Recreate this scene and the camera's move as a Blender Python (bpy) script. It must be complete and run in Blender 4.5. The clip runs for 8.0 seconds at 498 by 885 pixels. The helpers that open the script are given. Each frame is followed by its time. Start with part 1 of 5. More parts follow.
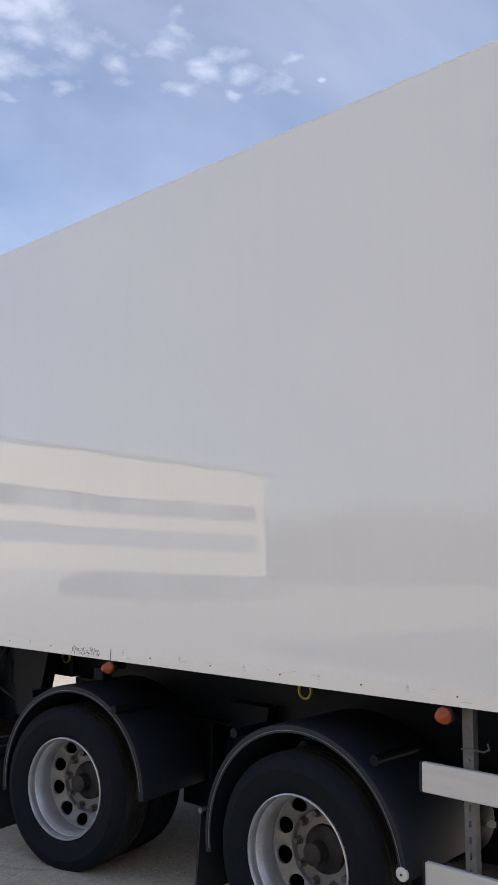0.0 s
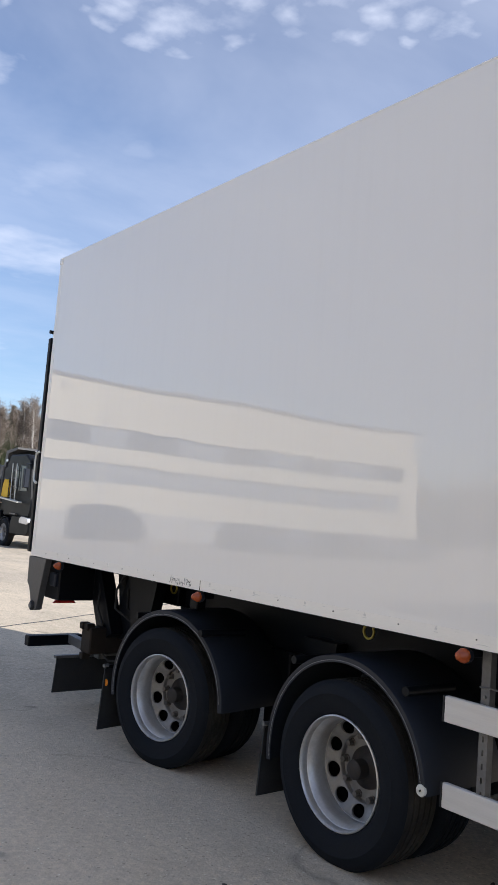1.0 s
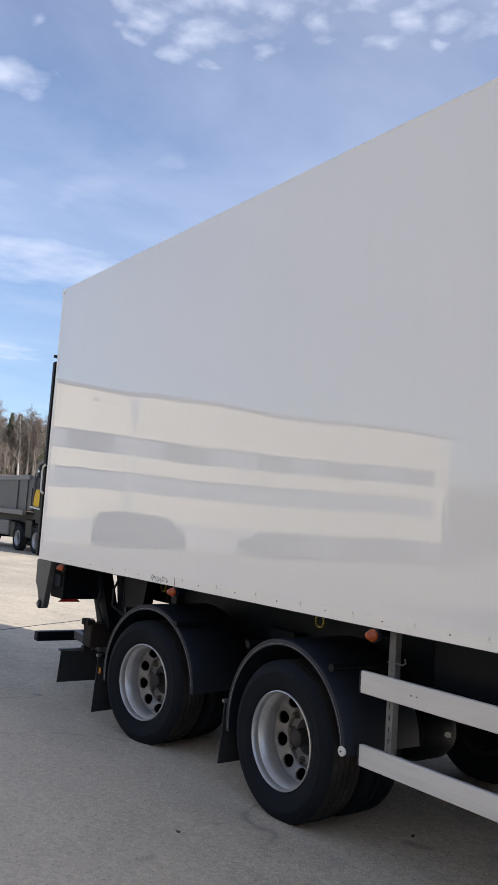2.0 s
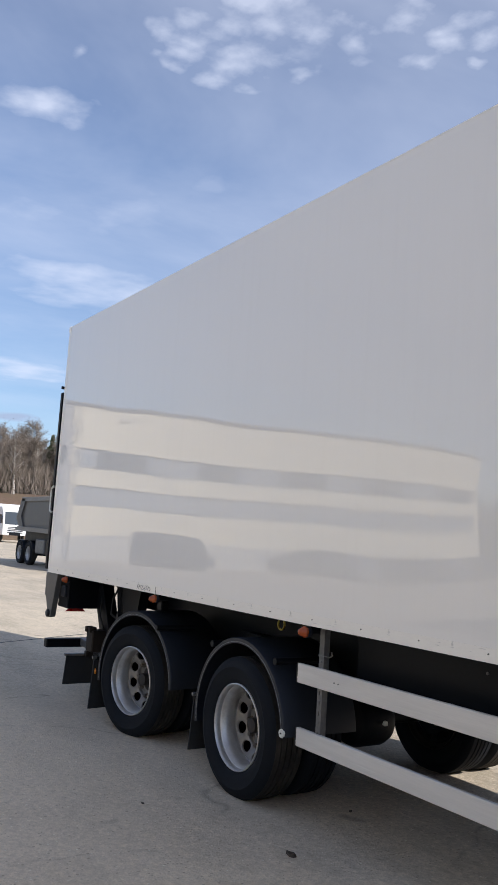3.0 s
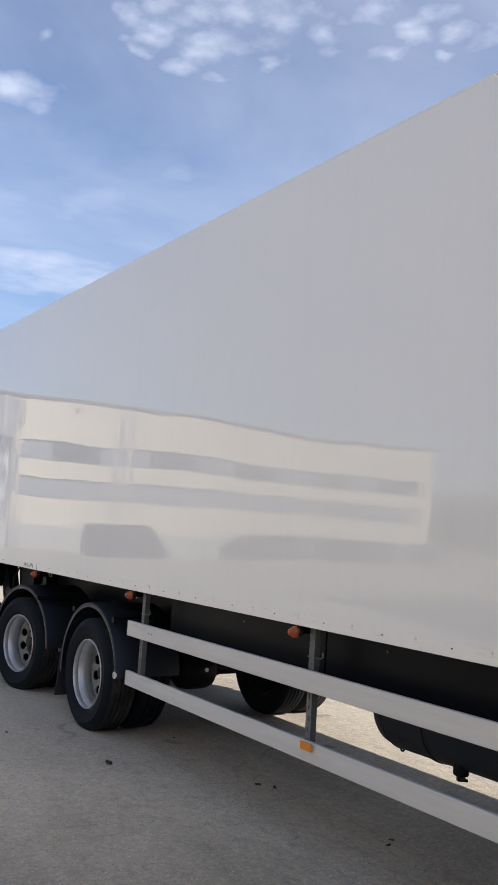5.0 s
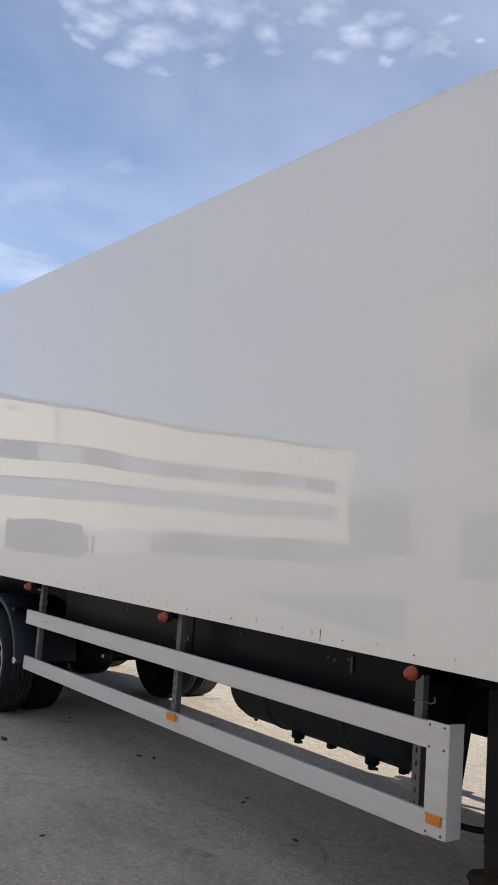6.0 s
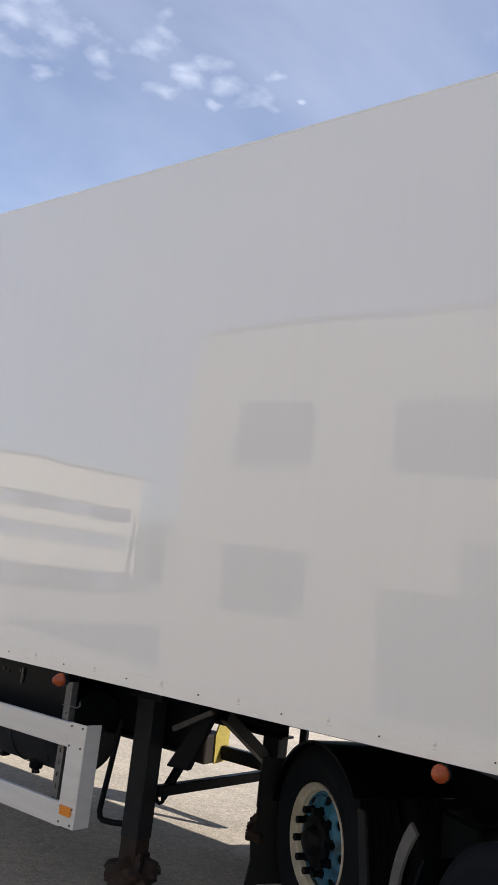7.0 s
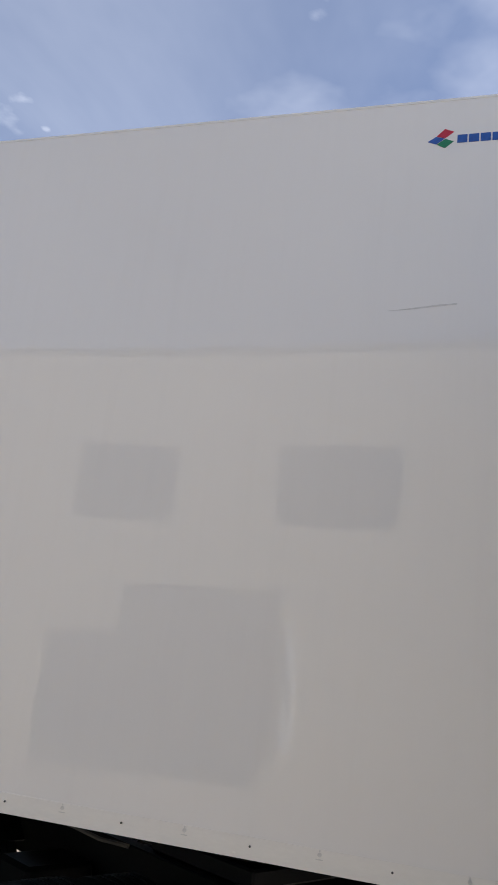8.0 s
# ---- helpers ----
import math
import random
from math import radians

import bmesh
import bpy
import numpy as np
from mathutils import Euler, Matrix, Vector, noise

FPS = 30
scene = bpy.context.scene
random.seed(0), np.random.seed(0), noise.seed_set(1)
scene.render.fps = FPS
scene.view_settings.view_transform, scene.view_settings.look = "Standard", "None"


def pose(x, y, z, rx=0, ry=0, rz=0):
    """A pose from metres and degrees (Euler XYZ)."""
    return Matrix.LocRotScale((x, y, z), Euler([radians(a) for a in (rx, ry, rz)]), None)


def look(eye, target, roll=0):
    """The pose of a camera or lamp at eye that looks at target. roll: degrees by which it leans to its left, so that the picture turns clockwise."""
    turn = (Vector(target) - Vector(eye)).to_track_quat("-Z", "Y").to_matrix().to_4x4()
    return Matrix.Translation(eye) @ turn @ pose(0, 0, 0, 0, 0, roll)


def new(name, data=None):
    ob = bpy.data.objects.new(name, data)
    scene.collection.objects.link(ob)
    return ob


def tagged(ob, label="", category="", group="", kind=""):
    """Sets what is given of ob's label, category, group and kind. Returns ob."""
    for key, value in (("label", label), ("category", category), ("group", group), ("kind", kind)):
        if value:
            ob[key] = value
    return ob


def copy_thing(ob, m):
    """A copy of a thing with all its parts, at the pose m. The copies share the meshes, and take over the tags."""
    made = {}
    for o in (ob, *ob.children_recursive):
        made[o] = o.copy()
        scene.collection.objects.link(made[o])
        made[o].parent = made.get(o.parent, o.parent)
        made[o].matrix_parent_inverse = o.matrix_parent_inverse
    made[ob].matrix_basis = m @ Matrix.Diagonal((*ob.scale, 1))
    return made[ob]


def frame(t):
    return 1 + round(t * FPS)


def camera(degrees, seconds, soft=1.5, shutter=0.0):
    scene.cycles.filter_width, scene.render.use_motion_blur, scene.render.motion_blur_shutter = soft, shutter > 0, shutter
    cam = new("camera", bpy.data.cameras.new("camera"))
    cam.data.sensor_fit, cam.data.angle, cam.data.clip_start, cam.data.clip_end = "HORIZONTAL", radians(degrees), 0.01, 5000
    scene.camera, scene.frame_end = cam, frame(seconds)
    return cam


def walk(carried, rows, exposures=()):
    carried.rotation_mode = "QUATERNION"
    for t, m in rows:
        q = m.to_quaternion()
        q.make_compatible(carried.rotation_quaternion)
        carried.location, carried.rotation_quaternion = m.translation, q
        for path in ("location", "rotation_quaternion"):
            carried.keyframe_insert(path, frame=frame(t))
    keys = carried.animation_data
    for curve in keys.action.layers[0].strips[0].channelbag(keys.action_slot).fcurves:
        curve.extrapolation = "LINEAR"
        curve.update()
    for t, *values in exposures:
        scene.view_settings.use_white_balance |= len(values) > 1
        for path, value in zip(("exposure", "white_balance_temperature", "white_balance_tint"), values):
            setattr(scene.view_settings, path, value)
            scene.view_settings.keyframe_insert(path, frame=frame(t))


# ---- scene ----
cam = camera(34.1, 8.0)
PATH = [
    (0, (6.653, -3.17, 1.826), (5.347, -1.686, 2.128), 0.8),
    (0.3, (6.846, -3.214, 1.818), (5.427, -1.829, 2.075), 2.0),
    (0.5, (6.99, -3.247, 1.822), (5.507, -1.926, 2.049), 3.3),
    (0.8, (7.176, -3.214, 1.804), (5.629, -1.962, 2.003), 4.2),
    (1, (7.327, -3.184, 1.783), (5.752, -1.965, 1.966), 4.5),
    (1.2, (7.525, -3.159, 1.774), (5.930, -1.966, 1.959), 4.5),
    (1.5, (7.79, -3.184, 1.797), (6.184, -2.007, 1.979), 4.2),
    (1.7, (7.965, -3.222, 1.792), (6.352, -2.055, 1.978), 4.0),
    (2.8, (8.949, -3.155, 1.805), (7.277, -2.081, 2.033), 3.9),
    (3, (9.166, -3.16, 1.782), (7.485, -2.102, 2.019), 3.7),
    (3.2, (9.345, -3.146, 1.801), (7.657, -2.100, 2.037), 3.6),
    (3.5, (9.571, -3.147, 1.798), (7.884, -2.099, 2.037), 3.9),
    (3.8, (9.872, -3.097, 1.765), (8.190, -2.041, 2.003), 4.1),
    (4, (10.026, -3.066, 1.782), (8.344, -2.01, 2.016), 3.7),
    (4.2, (10.213, -3.019, 1.806), (8.529, -1.964, 2.027), 3.2),
    (5.5, (11.367, -3.104, 1.796), (9.77, -1.918, 2.008), 3.8),
    (5.8, (11.593, -3.086, 1.818), (10.018, -1.871, 2.022), 3.6),
    (6, (11.778, -3.145, 1.828), (10.232, -1.896, 2.05), 4.1),
    (6.3, (12.046, -3.164, 1.861), (10.567, -1.839, 2.101), 4.8),
    (6.5, (12.208, -3.097, 1.829), (10.763, -1.739, 2.088), 5.4),
    (6.8, (12.487, -3.017, 1.846), (11.175, -1.536, 2.139), 6.0),
    (6.9, (12.572, -3.047, 1.848), (11.318, -1.522, 2.164), 6.4),
    (7, (12.643, -3.073, 1.848), (11.451, -1.503, 2.186), 6.6),
    (7.1, (12.715, -3.031, 1.847), (11.548, -1.445, 2.198), 6.5),
    (7.2, (12.775, -3.078, 1.857), (11.685, -1.443, 2.231), 6.7),
    (7.4, (12.916, -3.088, 1.882), (11.959, -1.383, 2.302), 7.0),
    (7.5, (13.027, -3.033, 1.900), (12.147, -1.293, 2.345), 6.8),
    (7.6, (13.090, -3.004, 1.918), (12.279, -1.235, 2.374), 6.5),
    (7.7, (13.120, -2.989, 1.936), (12.375, -1.192, 2.396), 6.3),
    (8, (13.293, -2.844, 1.926), (12.698, -1.001, 2.425), 6.3),
]
walk(cam, [(t, look(eye, target, roll)) for t, eye, target, roll in PATH],
     exposures=((0.0, 1.05, 6120, 13), (0.5, 0.92, 6120, 13), (1.0, 1.0, 6120, 13), (1.5, 1.03, 6120, 13), (3.5, 0.84, 6120, 13), (5.5, 0.98, 6120, 13), (6.5, 0.93, 6120, 13), (7.0, 1.05, 6120, 13), (7.5, 0.92, 6120, 13), (8.0, 0.85, 6120, 13)))

# ---- light ----
SUN_EL, SUN_AZ = radians(36.0), radians(71.0)   # azimuth from +y towards +x
sun_way = Vector((math.sin(SUN_AZ) * math.cos(SUN_EL), math.cos(SUN_AZ) * math.cos(SUN_EL), math.sin(SUN_EL)))
sun = new("sun", bpy.data.lights.new("sun", "SUN"))
sun.data.energy, sun.data.angle, sun.data.color = 2.9, radians(0.53), (1.0, 0.945, 0.86)
sun.matrix_world = look(sun_way * 50, (0, 0, 0))

world = bpy.data.worlds.new("sky")
scene.world = world
world.use_nodes = True


class Nodes:
    """A short way to write node trees."""

    def __init__(self, tree):
        self.tree = tree
        tree.nodes.clear()

    def add(self, kind):
        return self.tree.nodes.new(kind)

    def join(self, out, into):
        self.tree.links.new(out, into)

    def math(self, op, a, b=None, c=None, clamp=False):
        node = self.add("ShaderNodeMath")
        node.operation, node.use_clamp = op, clamp
        for n, v in enumerate((a, b, c)):
            self.put(v, node.inputs[n])
        return node.outputs[0]

    def vmath(self, op, a, b=None):
        node = self.add("ShaderNodeVectorMath")
        node.operation = op
        for n, v in enumerate((a, b)):
            self.put(v, node.inputs[n])
        return node.outputs["Value" if op in ("DOT_PRODUCT", "LENGTH", "DISTANCE") else "Vector"]

    def put(self, v, socket):
        if v is None:
            return
        if isinstance(v, bpy.types.NodeSocket):
            self.join(v, socket)
        else:
            socket.default_value = v

    def noise(self, vector, scale, detail=4.0, rough=0.55, distort=0.0):
        node = self.add("ShaderNodeTexNoise")
        self.put(vector, node.inputs["Vector"])
        for key, v in (("Scale", scale), ("Detail", detail), ("Roughness", rough), ("Distortion", distort)):
            node.inputs[key].default_value = v
        return node.outputs["Fac"]

    def colours(self, vector, scale):
        node = self.add("ShaderNodeTexNoise")
        self.put(vector, node.inputs["Vector"])
        node.inputs["Scale"].default_value = scale
        return node.outputs["Color"]

    def ramp(self, fac, *stops):
        node = self.add("ShaderNodeValToRGB")
        self.join(fac, node.inputs[0])
        while len(node.color_ramp.elements) < len(stops):
            node.color_ramp.elements.new(0.5)
        for element, (place, v) in zip(node.color_ramp.elements, stops):
            element.position = place
            element.color = (*v, 1) if isinstance(v, tuple) else (v, v, v, 1)
        return node.outputs["Color"]

    def mix(self, fac, a, b, blend="MIX"):
        node = self.add("ShaderNodeMix")
        node.data_type, node.blend_type = "RGBA", blend
        self.put(fac, node.inputs[0])
        for v, socket in ((a, node.inputs[6]), (b, node.inputs[7])):
            self.put((*v, 1) if isinstance(v, tuple) else v, socket)
        return node.outputs[2]

    def stretch(self, vector, scale, turn=(0, 0, 0)):
        node = self.add("ShaderNodeMapping")
        self.join(vector, node.inputs["Vector"])
        node.inputs["Scale"].default_value = scale
        node.inputs["Rotation"].default_value = turn
        return node.outputs["Vector"]


def make_sky():
    n = Nodes(world.node_tree)
    sky = n.add("ShaderNodeTexSky")
    sky.sky_type, sky.sun_disc, sky.sun_elevation, sky.sun_rotation = "NISHITA", False, SUN_EL, SUN_AZ
    sky.air_density, sky.dust_density, sky.ozone_density = 1.0, 0.3, 2.0
    way = n.add("ShaderNodeTexCoord").outputs["Generated"]
    split = n.add("ShaderNodeSeparateXYZ")
    n.join(way, split.inputs[0])
    high = n.math("MAXIMUM", split.outputs["Z"], 0.03)
    flat = n.add("ShaderNodeCombineXYZ")
    n.join(n.math("DIVIDE", split.outputs["X"], high), flat.inputs["X"])
    n.join(n.math("DIVIDE", split.outputs["Y"], high), flat.inputs["Y"])
    plane = flat.outputs["Vector"]
    # thin veils drawn out by distance
    veil = n.ramp(n.noise(n.stretch(plane, (0.8, 0.55, 1), (0, 0, radians(20))), 1.1, 6, 0.58, 0.3), (0.30, 0.05), (0.85, 0.55))
    veil = n.math("MULTIPLY", veil, n.ramp(split.outputs["Z"], (0.08, 0.45), (0.40, 1.0)))
    # patches of small round puffs: centre, and half the size along x and y
    patches = None
    for cx, cy, sx, sy, weight in ((-1.29, 0.76, 0.28, 0.23, 1.3), (-1.12, 1.0, 0.20, 0.22, 1.05), (-1.02, 1.15, 0.15, 0.15, 0.95), (-0.26, 1.06, 0.10, 0.08, 0.35), (-0.7, -0.9, 0.8, 0.5, 0.9), (1.2, -0.4, 0.7, 0.9, 0.8)):
        off = n.vmath("DIVIDE", n.vmath("SUBTRACT", plane, (cx, cy, 0)), (sx, sy, 1))
        near = n.math("MULTIPLY", n.ramp(n.vmath("LENGTH", off), (0.5, 1.0), (1.0, 0.0)), weight)
        patches = near if patches is None else n.math("MAXIMUM", patches, near)
    warped = n.vmath("ADD", plane, n.vmath("MULTIPLY", n.vmath("SUBTRACT", n.colours(plane, 16.0), (0.5, 0.5, 0.5)), (0.05, 0.05, 0)))
    cell = n.add("ShaderNodeTexVoronoi")
    cell.feature = "SMOOTH_F1"
    n.join(warped, cell.inputs["Vector"])
    cell.inputs["Scale"].default_value, cell.inputs["Smoothness"].default_value = 13.5, 0.5
    fluff = n.math("SUBTRACT", n.math("MULTIPLY", n.noise(plane, 26.0, 4, 0.55), 0.55), n.math("MULTIPLY", cell.outputs["Distance"], 0.85))
    clump = n.math("MULTIPLY", n.noise(plane, 5.5, 2, 0.5), 0.6)
    puffs = n.ramp(n.math("ADD", n.math("ADD", fluff, clump), n.math("MULTIPLY", patches, 0.34)), (0.12, 0.0), (0.92, 0.62))
    puffs = n.math("MULTIPLY", puffs, n.ramp(patches, (0.0, 0.0), (0.35, 1.0)))
    # single clouds
    lone = None
    for cx, cy, sx, sy, weight in ((-1.85, 0.525, 0.125, 0.145, 0.68), (-1.575, 0.51, 0.05, 0.022, 0.42), (0.12, 1.18, 0.40, 0.36, 0.55), (-0.36, 1.33, 0.36, 0.22, 0.5), (-2.60, 0.68, 0.32, 0.26, 0.38),
                                   (-2.36, 0.92, 0.36, 0.28, 0.36), (-2.0, 1.03, 0.2, 0.16, 0.26), (-3.15, 1.15, 0.45, 0.55, 0.62), (-5.2, 1.5, 0.55, 0.5, 0.6), (-0.92, 1.26, 0.02, 0.025, 0.6), (-1.1, 1.18, 0.035, 0.045, 0.5)):
        off = n.vmath("DIVIDE", n.vmath("SUBTRACT", plane, (cx, cy, 0)), (sx, sy, 1))
        ragged = n.math("ADD", n.vmath("LENGTH", off), n.math("MULTIPLY", n.math("SUBTRACT", n.noise(plane, 2.4 / sx ** 0.6, 4, 0.5), 0.5), 1.8))
        near = n.ramp(ragged, (0.0, weight), (1.25, 0.0))
        lone = near if lone is None else n.math("MAXIMUM", lone, near)
    haze = n.math("MULTIPLY", patches, n.ramp(n.noise(plane, 7.0, 4, 0.6), (0.3, 0.06), (0.75, 0.34)))
    cover = n.math("MAXIMUM", n.math("MAXIMUM", n.math("MAXIMUM", veil, haze), puffs), lone, clamp=True)
    low = n.ramp(split.outputs["Z"], (0.0, 0.15), (0.12, 0.0))
    cover = n.math("MAXIMUM", cover, low, clamp=True)
    deep = n.mix(1.0, sky.outputs["Color"], n.ramp(split.outputs["Z"], (0.0, (0.62, 0.66, 0.72)), (0.18, (0.77, 0.79, 0.82)), (0.42, (0.98, 0.96, 0.98)), (0.62, (0.84, 0.84, 0.90))), "MULTIPLY")
    cloudy = n.mix(cover, deep, (6.0, 6.3, 7.0))
    # one small dark cloud low over the wood
    off = n.vmath("DIVIDE", n.vmath("SUBTRACT", plane, (-7.6, 2.14, 0)), (0.42, 0.26, 1))
    ragged = n.math("ADD", n.vmath("LENGTH", off), n.math("SUBTRACT", n.noise(plane, 3.0, 3, 0.5), 0.5))
    cloudy = n.mix(n.ramp(ragged, (0.35, 0.75), (1.1, 0.0)), cloudy, (3.0, 3.5, 4.6))
    back = n.add("ShaderNodeBackground")
    n.join(cloudy, back.inputs["Color"])
    back.inputs["Strength"].default_value = 0.08
    n.join(back.outputs[0], n.add("ShaderNodeOutputWorld").inputs["Surface"])


make_sky()


# ---- materials ----
def material(name, base, rough=0.5, metal=0.0, dirt=(0.2, 0.18, 0.15), dirty=0.2, grain=60.0, patch=2.5, bump=0.0, vary=0.12,
             stretch=(1, 1, 1), ior=1.5, coat=0.0, spec=0.5):
    """A painted, cast or moulded surface: base colour with fine grain, broad patches of dirt and a little relief."""
    m = bpy.data.materials.new(name)
    m.use_nodes = True
    n = Nodes(m.node_tree)
    place = n.stretch(n.add("ShaderNodeTexCoord").outputs["Object"], stretch)
    fine, broad = n.noise(place, grain, 3, 0.6), n.noise(place, patch, 5, 0.6)
    c = n.mix(n.ramp(fine, (0.3, 0.0), (0.7, 1.0)), tuple(v * (1 - vary) for v in base), tuple(min(1, v * (1 + vary)) for v in base))
    spots = n.math("MULTIPLY", n.ramp(broad, (0.42, 0.0), (0.75, 1.0)), dirty)
    c = n.mix(spots, c, dirt)
    b = n.add("ShaderNodeBsdfPrincipled")
    n.join(c, b.inputs["Base Color"])
    b.inputs["Specular IOR Level"].default_value = spec
    b.inputs["Metallic"].default_value, b.inputs["IOR"].default_value, b.inputs["Coat Weight"].default_value = metal, ior, coat
    n.join(n.math("ADD", n.math("MULTIPLY", broad, 0.25), rough - 0.12, clamp=True), b.inputs["Roughness"])
    if bump:
        bumped = n.add("ShaderNodeBump")
        bumped.inputs["Strength"].default_value, bumped.inputs["Distance"].default_value = 0.6, bump
        n.join(fine, bumped.inputs["Height"])
        n.join(bumped.outputs[0], b.inputs["Normal"])
    n.join(b.outputs[0], n.add("ShaderNodeOutputMaterial").inputs["Surface"])
    return m


def make_panel():
    """Glossy white panel, slightly wavy, with faint vertical streaks of grime."""
    m = bpy.data.materials.new("white_panel")
    m.use_nodes = True
    n = Nodes(m.node_tree)
    place = n.add("ShaderNodeTexCoord").outputs["Object"]
    streak = n.noise(n.stretch(place, (6, 6, 0.35)), 2.2, 5, 0.65)
    broad = n.noise(place, 0.5, 3, 0.5)
    c = n.mix(n.ramp(streak, (0.5, 0.0), (0.85, 0.10)), (0.875, 0.862, 0.832), (0.68, 0.66, 0.61))
    c = n.mix(n.math("MULTIPLY", broad, 0.12), c, (0.74, 0.735, 0.72))
    b = n.add("ShaderNodeBsdfPrincipled")
    n.join(c, b.inputs["Base Color"])
    n.join(n.math("ADD", n.math("MULTIPLY", streak, 0.030), n.ramp(streak, (0.60, 0.0), (0.70, 0.06))), b.inputs["Roughness"])
    b.inputs["IOR"].default_value = 1.66
    wave = n.math("ADD", n.noise(n.stretch(place, (0.55, 1, 0.6)), 1.0, 0, 0.4), n.math("MULTIPLY", n.noise(n.stretch(place, (2.2, 1, 0.6)), 1.3, 3, 0.5), 0.17))
    wave = n.math("ADD", wave, n.math("MULTIPLY", n.noise(n.stretch(place, (1.0, 1, 0.8)), 1.15, 1, 0.4), 0.22))
    split = n.add("ShaderNodeSeparateXYZ")
    n.join(place, split.inputs[0])
    hollow = n.ramp(n.math("DIVIDE", split.outputs["X"], 0.8), (0.0, 0.0), (0.28, 0.55), (0.34, 0.62), (0.75, 0.55))
    wave = n.math("ADD", wave, n.math("MULTIPLY", hollow, 0.35))
    bumped = n.add("ShaderNodeBump")
    bumped.inputs["Strength"].default_value, bumped.inputs["Distance"].default_value = 1.0, 0.012
    n.join(wave, bumped.inputs["Height"])
    n.join(bumped.outputs[0], b.inputs["Normal"])
    n.join(b.outputs[0], n.add("ShaderNodeOutputMaterial").inputs["Surface"])
    return m


def make_asphalt():
    """Old asphalt: pale stones in warm grey binder, dusty tracks, dark drips and fine cracks."""
    m = bpy.data.materials.new("worn_asphalt")
    m.use_nodes = True
    n = Nodes(m.node_tree)
    place = n.add("ShaderNodeTexCoord").outputs["Object"]
    stone = n.add("ShaderNodeTexVoronoi")
    n.join(place, stone.inputs["Vector"])
    stone.inputs["Scale"].default_value = 62.0
    grain = n.noise(place, 230, 3, 0.6)
    blotch = n.noise(place, 9.0, 5, 0.65, 0.6)
    broad, patch = n.noise(place, 0.25, 6, 0.62, 0.5), n.noise(n.stretch(place, (0.35, 1.2, 1)), 1.1, 6, 0.68)
    c = n.mix(n.ramp(stone.outputs["Color"], (0.05, 0.0), (0.95, 1.0)), (0.41, 0.352, 0.275), (0.69, 0.592, 0.455))
    c = n.mix(n.math("MULTIPLY", n.ramp(grain, (0.35, 0.0), (0.7, 1.0)), 0.45), c, (0.333, 0.283, 0.216))
    c = n.mix(n.math("MULTIPLY", n.ramp(broad, (0.4, 0.0), (0.7, 1.0)), 0.55), c, (0.828, 0.701, 0.506))
    c = n.mix(n.math("MULTIPLY", n.ramp(patch, (0.46, 0.0), (0.72, 1.0)), 0.62), c, (0.29, 0.262, 0.196))
    c = n.mix(n.math("MULTIPLY", n.ramp(blotch, (0.46, 0.0), (0.72, 1.0)), 0.5), c, (0.31, 0.265, 0.198))
    # a wide ragged patch coloured paler to brighten the ground by the rear wheels
    off = n.vmath("DIVIDE", n.vmath("SUBTRACT", place, (2.6, -1.4, 0)), (4.4, 2.9, 1))
    dusty = n.math("ADD", n.vmath("LENGTH", off), n.math("MULTIPLY", n.math("SUBTRACT", n.noise(place, 0.7, 5, 0.6), 0.5), 1.1))
    c = n.mix(n.ramp(dusty, (0.35, 0.5), (1.15, 0.0)), c, (0.80, 0.69, 0.53))
    chip = n.add("ShaderNodeTexVoronoi")
    n.join(place, chip.inputs["Vector"])
    chip.inputs["Scale"].default_value = 46.0
    pick = n.add("ShaderNodeSeparateColor")
    n.join(chip.outputs["Color"], pick.inputs[0])
    pale = n.math("MULTIPLY", n.math("GREATER_THAN", pick.outputs[0], 0.935), n.math("LESS_THAN", chip.outputs["Distance"], 0.28))
    c = n.mix(n.math("MULTIPLY", pale, 0.6), c, (0.85, 0.828, 0.69))
    hole = n.math("MULTIPLY", n.math("GREATER_THAN", pick.outputs[1], 0.91), n.math("LESS_THAN", chip.outputs["Distance"], 0.35))
    c = n.mix(n.math("MULTIPLY", hole, 0.45), c, (0.184, 0.155, 0.121))
    mottle = n.noise(place, 24.0, 6, 0.75)
    c = n.mix(n.math("MULTIPLY", n.ramp(mottle, (0.44, 0.0), (0.66, 1.0)), 0.32), c, (0.287, 0.236, 0.178))
    c = n.mix(n.math("MULTIPLY", n.ramp(mottle, (0.34, 1.0), (0.46, 0.0)), 0.35), c, (0.828, 0.69, 0.517))
    drips = n.ramp(n.noise(place, 2.6, 2, 0.45), (0.70, 0.0), (0.75, 0.4))
    c = n.mix(drips, c, (0.0978, 0.0897, 0.0805))
    crack = n.add("ShaderNodeTexVoronoi")
    crack.feature = "DISTANCE_TO_EDGE"
    bent = n.vmath("ADD", place, n.vmath("MULTIPLY", n.vmath("SUBTRACT", n.colours(place, 1.4), (0.5, 0.5, 0.5)), (0.9, 0.9, 0)))
    n.join(bent, crack.inputs["Vector"])
    crack.inputs["Scale"].default_value = 0.33
    line = n.math("MULTIPLY", n.ramp(crack.outputs["Distance"], (0.0, 1.0), (0.006, 0.0)), n.ramp(patch, (0.45, 0.0), (0.6, 0.4)))
    c = n.mix(line, c, (0.0805, 0.0713, 0.0633))
    b = n.add("ShaderNodeBsdfPrincipled")
    n.join(c, b.inputs["Base Color"])
    b.inputs["Roughness"].default_value, b.inputs["Specular IOR Level"].default_value = 0.9, 0.25
    bumped = n.add("ShaderNodeBump")
    bumped.inputs["Strength"].default_value, bumped.inputs["Distance"].default_value = 0.5, 0.006
